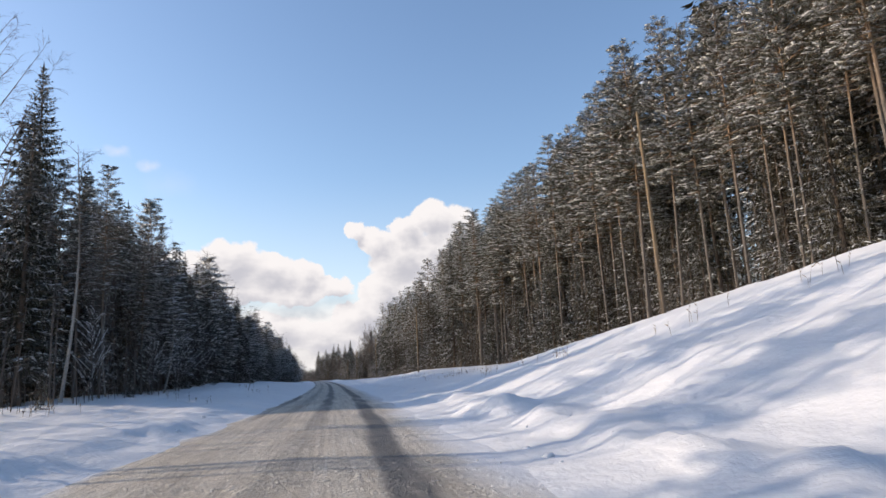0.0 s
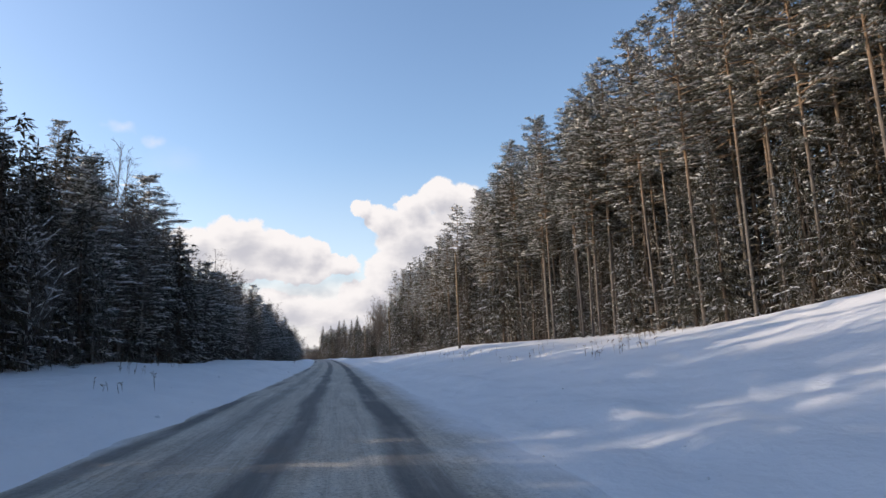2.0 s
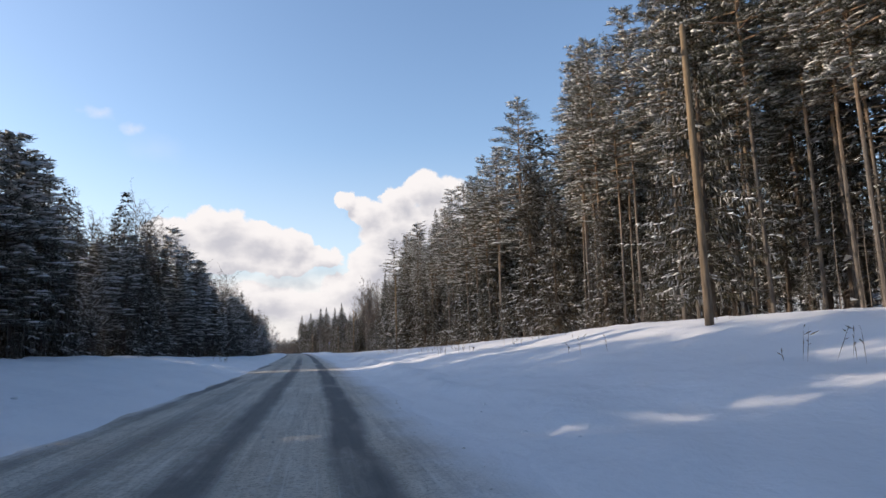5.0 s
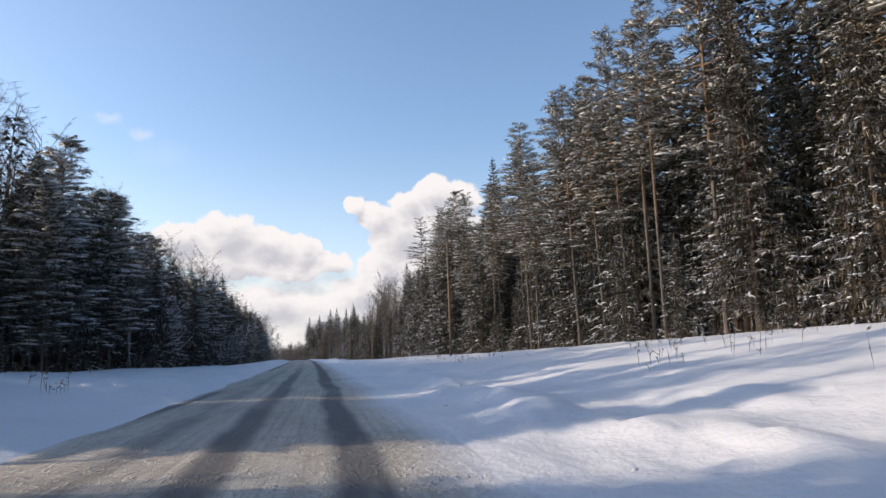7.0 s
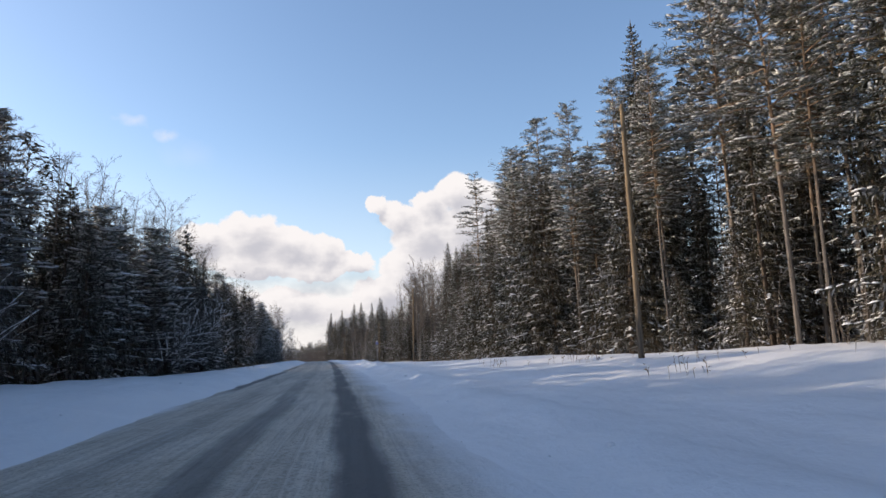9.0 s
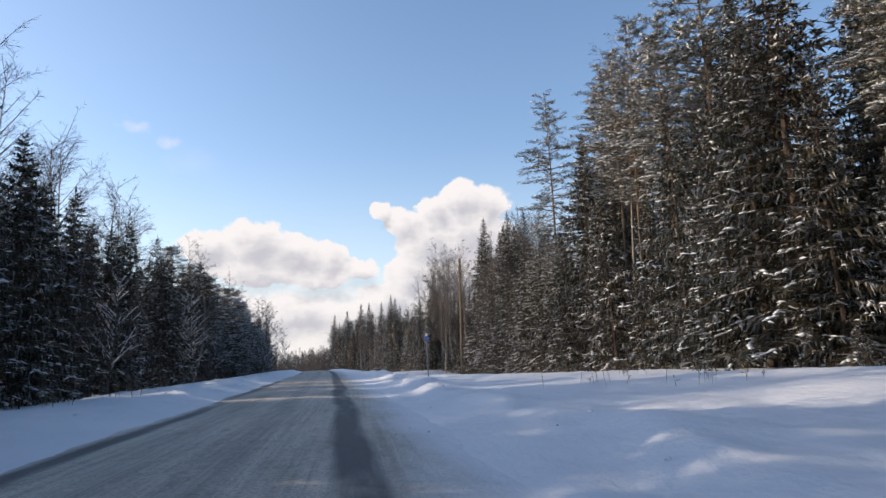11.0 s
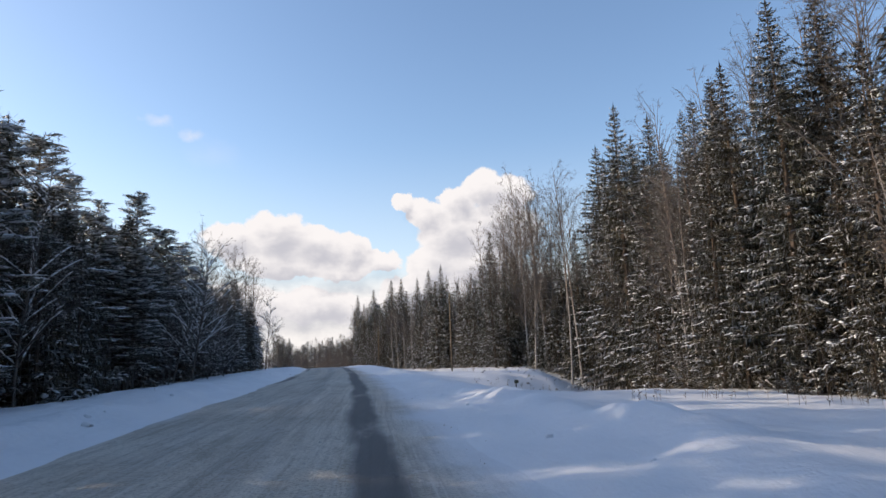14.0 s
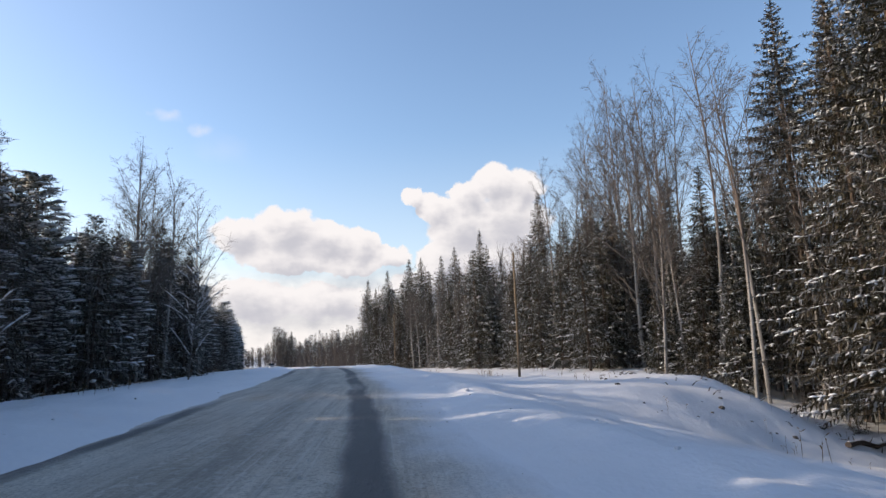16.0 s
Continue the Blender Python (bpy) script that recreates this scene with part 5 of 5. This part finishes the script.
# ---- car far down the road ----
def make_car():
    thing = new("car")
    paint = plain("dark_car_paint", (0.03, 0.032, 0.038), 0.3, 0.5, 0.1)
    glass = plain("dark_glass", (0.02, 0.022, 0.025), 0.1, 0.6, 0.05)
    rubber = plain("tyre_rubber", (0.02, 0.02, 0.02), 0.85, 0.2)

    def hull(name, sections, mat):
        g = Geo()
        for y, w, lo, hi in sections:
            g.v += [Vector((-w * 0.92, y, lo)), Vector((w * 0.92, y, lo)), Vector((w, y, lo + (hi - lo) * 0.45)), Vector((w * 0.86, y, hi)), Vector((-w * 0.86, y, hi)), Vector((-w, y, lo + (hi - lo) * 0.45))]
        n = len(sections)
        for i in range(n - 1):
            for k in range(6):
                g.f.append((6 * i + k, 6 * i + (k + 1) % 6, 6 * i + 6 + (k + 1) % 6, 6 * i + 6 + k))
        g.f += [tuple(reversed(range(6))), tuple(6 * (n - 1) + k for k in range(6))]
        return part(name, g, mat, thing)
    body = hull("body", ((-2.2, 0.78, 0.38, 0.72), (-2.05, 0.88, 0.25, 0.86), (-1.0, 0.92, 0.25, 1.0), (1.3, 0.92, 0.25, 1.0), (2.1, 0.86, 0.3, 0.95), (2.2, 0.8, 0.4, 0.85)), paint)
    hull("cabin", ((-0.95, 0.8, 0.98, 1.05), (-0.35, 0.74, 0.98, 1.5), (1.2, 0.74, 0.98, 1.52), (1.95, 0.78, 0.96, 1.08)), glass)
    for x in (-0.8, 0.8):
        for y in (-1.4, 1.35):
            g = Geo()
            g.tube([(x - 0.1, y, 0.32), (x + 0.1, y, 0.32)], [0.32, 0.32], 16)
            wheel = part("wheel", g, rubber, thing)
            g = Geo()
            g.tube([(x - 0.105, y, 0.32), (x + 0.105, y, 0.32)], [0.19, 0.19], 12)
            part("rim", g, plain("alloy_rim", (0.4, 0.4, 0.42), 0.35, 0.5, 0.1, metal=0.8), wheel)
    lamp = bpy.data.materials.new("headlight_glow")
    lamp.use_nodes = True
    lb = lamp.node_tree.nodes["Principled BSDF"]
    lb.inputs["Emission Color"].default_value, lb.inputs["Emission Strength"].default_value = (1.0, 0.95, 0.85, 1), 1.2
    for x in (-0.6, 0.6):
        g = Geo()
        g.tube([(x, -2.17, 0.68), (x, -2.23, 0.68)], [0.12, 0.1], 10)
        part("headlight", g, lamp, body, "lit white headlight")
    return tagged(thing, "dark car with lit headlights on the snowy road", "car")


car = make_car()
car_y = 432.0
car_x = float(road_x(car_y)) - 0.8
car.matrix_basis = pose(car_x, car_y, float(road_z(car_y)) + 0.03, 0, 0, 14)


# ---- clouds, far behind everything ----
def make_clouds():
    m = bpy.data.materials.new("cloud")
    m.use_nodes = True
    nt = m.node_tree
    nt.nodes.clear()
    at = nt.nodes.new("ShaderNodeAttribute")
    at.attribute_name = "bearing"
    c = at.outputs["Vector"]
    n1 = nt.nodes.new("ShaderNodeTexNoise")
    n1.inputs["Scale"].default_value, n1.inputs["Detail"].default_value, n1.inputs["Roughness"].default_value = 0.55, 6, 0.55
    nt.links.new(c, n1.inputs["Vector"])
    shift = nt.nodes.new("ShaderNodeVectorMath")
    shift.operation = 'SUBTRACT'
    nt.links.new(n1.outputs["Color"], shift.inputs[0])
    shift.inputs[1].default_value = (0.5, 0.5, 0.5)
    sc = nt.nodes.new("ShaderNodeVectorMath")
    sc.operation = 'MULTIPLY_ADD'
    nt.links.new(shift.outputs[0], sc.inputs[0])
    sc.inputs[1].default_value = (2.8, 2.2, 0)
    nt.links.new(c, sc.inputs[2])
    blobs = ((-12.2, 9.8, 2.6, 1.7), (-8.3, 10.4, 3.0, 2.1), (-5.0, 9.6, 3.2, 1.6), (-2.0, 9.2, 1.9, 1.4), (0.4, 8.0, 2.3, 1.2), (-8, 8.1, 5, 1.4), (-3, 7.5, 4, 1.2),
             (-5, 4.4, 5, 1.8), (0, 3.6, 5, 1.8), (3, 5.5, 3, 1.6), (-11, 4.5, 5, 2.2),
             (2.4, 13.2, 1.0, 0.95), (4.4, 12.2, 2.0, 1.4), (7.4, 13.0, 1.9, 1.4), (9.8, 14.0, 2.5, 1.6), (12.2, 13.4, 2.2, 1.8), (7, 10.4, 3.4, 2), (11, 10.6, 4, 2.6), (5, 7.6, 2.4, 2.2), (9, 7, 5, 2.6))

    def heap(where):
        total = None
        for u, v, a, b in blobs:
            n = nt.nodes.new("ShaderNodeVectorMath")
            n.operation = 'MULTIPLY_ADD'
            nt.links.new(where, n.inputs[0])
            n.inputs[1].default_value, n.inputs[2].default_value = (1 / a, 1 / b, 0), (-u / a, -v / b, 0)
            ln = nt.nodes.new("ShaderNodeVectorMath")
            ln.operation = 'LENGTH'
            nt.links.new(n.outputs[0], ln.inputs[0])
            one = math_node(nt, 'SUBTRACT', 1.0, ln.outputs["Value"])
            total = one if total is None else math_node(nt, 'SMOOTH_MAX', total, one, 0.24)
        return total
    dens = heap(sc.outputs[0])
    above = nt.nodes.new("ShaderNodeVectorMath")
    above.operation = 'ADD'
    nt.links.new(sc.outputs[0], above.inputs[0])
    above.inputs[1].default_value = (-0.5, 1.15, 0)
    thick = heap(above.outputs[0])          # how much cloud lies towards the sun
    wisp = None
    for u, v, a, b in ((-17.9, 19.1, 1.5, 0.6), (-15.2, 18.2, 1.3, 0.7), (-13.5, 16.5, 3.5, 1.6)):
        n = nt.nodes.new("ShaderNodeVectorMath")
        n.operation = 'MULTIPLY_ADD'
        nt.links.new(sc.outputs[0], n.inputs[0])
        n.inputs[1].default_value, n.inputs[2].default_value = (1 / a, 1 / b, 0), (-u / a, -v / b, 0)
        ln = nt.nodes.new("ShaderNodeVectorMath")
        ln.operation = 'LENGTH'
        nt.links.new(n.outputs[0], ln.inputs[0])
        one = math_node(nt, 'MULTIPLY', math_node(nt, 'SUBTRACT', 1.0, ln.outputs["Value"], clamp=True), 0.4 if b < 1 else 0.12)
        wisp = one if wisp is None else math_node(nt, 'MAXIMUM', wisp, one)
    alpha = math_node(nt, 'MAXIMUM', smooth(nt, dens, -0.01, 0.2), wisp, clamp=True)
    sep = nt.nodes.new("ShaderNodeSeparateXYZ")
    nt.links.new(c, sep.inputs[0])
    haze = math_node(nt, 'MULTIPLY', math_node(nt, 'SUBTRACT', 1.0, smooth(nt, sep.outputs["Y"], 4.5, 9.5)), 0.94)
    veil = math_node(nt, 'MULTIPLY', math_node(nt, 'SUBTRACT', 1.0, smooth(nt, sep.outputs["Y"], 6.0, 19.0)), 0.24)       # pale haze painted over the sky towards the horizon
    alpha = math_node(nt, 'MAXIMUM', alpha, math_node(nt, 'MAXIMUM', haze, veil))
    n2 = noise_node(nt, c, 0.5, 5, 0.55, (0.7, 1.4, 1.0))
    # the clouds' own shade is put into their glowing colour, greyer away from the sun
    shade = math_node(nt, 'MULTIPLY', smooth(nt, math_node(nt, 'ADD', thick, math_node(nt, 'MULTIPLY', math_node(nt, 'SUBTRACT', n2, 0.5), 1.1)), -0.12, 1.0), 0.8)
    col = mix(nt, shade, (0.88, 0.925, 1.0), (0.46, 0.51, 0.63))
    em = nt.nodes.new("ShaderNodeEmission")
    nt.links.new(col, em.inputs["Color"])
    em.inputs["Strength"].default_value = 0.505
    tr = nt.nodes.new("ShaderNodeBsdfTransparent")
    mx = nt.nodes.new("ShaderNodeMixShader")
    out = nt.nodes.new("ShaderNodeOutputMaterial")
    nt.links.new(alpha, mx.inputs[0])
    nt.links.new(tr.outputs[0], mx.inputs[1])
    nt.links.new(em.outputs[0], mx.inputs[2])
    nt.links.new(mx.outputs[0], out.inputs["Surface"])
    us, vs = np.linspace(-60, 60, 49), np.linspace(-2, 34, 19)
    R, mid_y = 4200.0, 113.0
    co, be, quads = [], [], []
    for v in vs:
        for u in us:
            a, e = radians(u), radians(v)
            co.append((R * math.cos(e) * math.sin(a), mid_y + R * math.cos(e) * math.cos(a), R * math.sin(e)))
            be.append((u, v, 0.0))
    k = len(us)
    for j in range(len(vs) - 1):
        for i in range(k - 1):
            quads.append((j * k + i, j * k + i + 1, (j + 1) * k + i + 1, (j + 1) * k + i))
    me = bpy.data.meshes.new("backdrop")
    me.from_pydata(co, [], quads)
    me.materials.append(m)
    me.attributes.new("bearing", 'FLOAT_VECTOR', 'POINT').data.foreach_set("vector", np.array(be, np.float32).ravel())
    ob = new("backdrop", me)
    ob.visible_shadow = False
    tagged(ob, "white cumulus clouds with grey undersides in a blue winter sky", "clouds", kind="structure")


make_clouds()
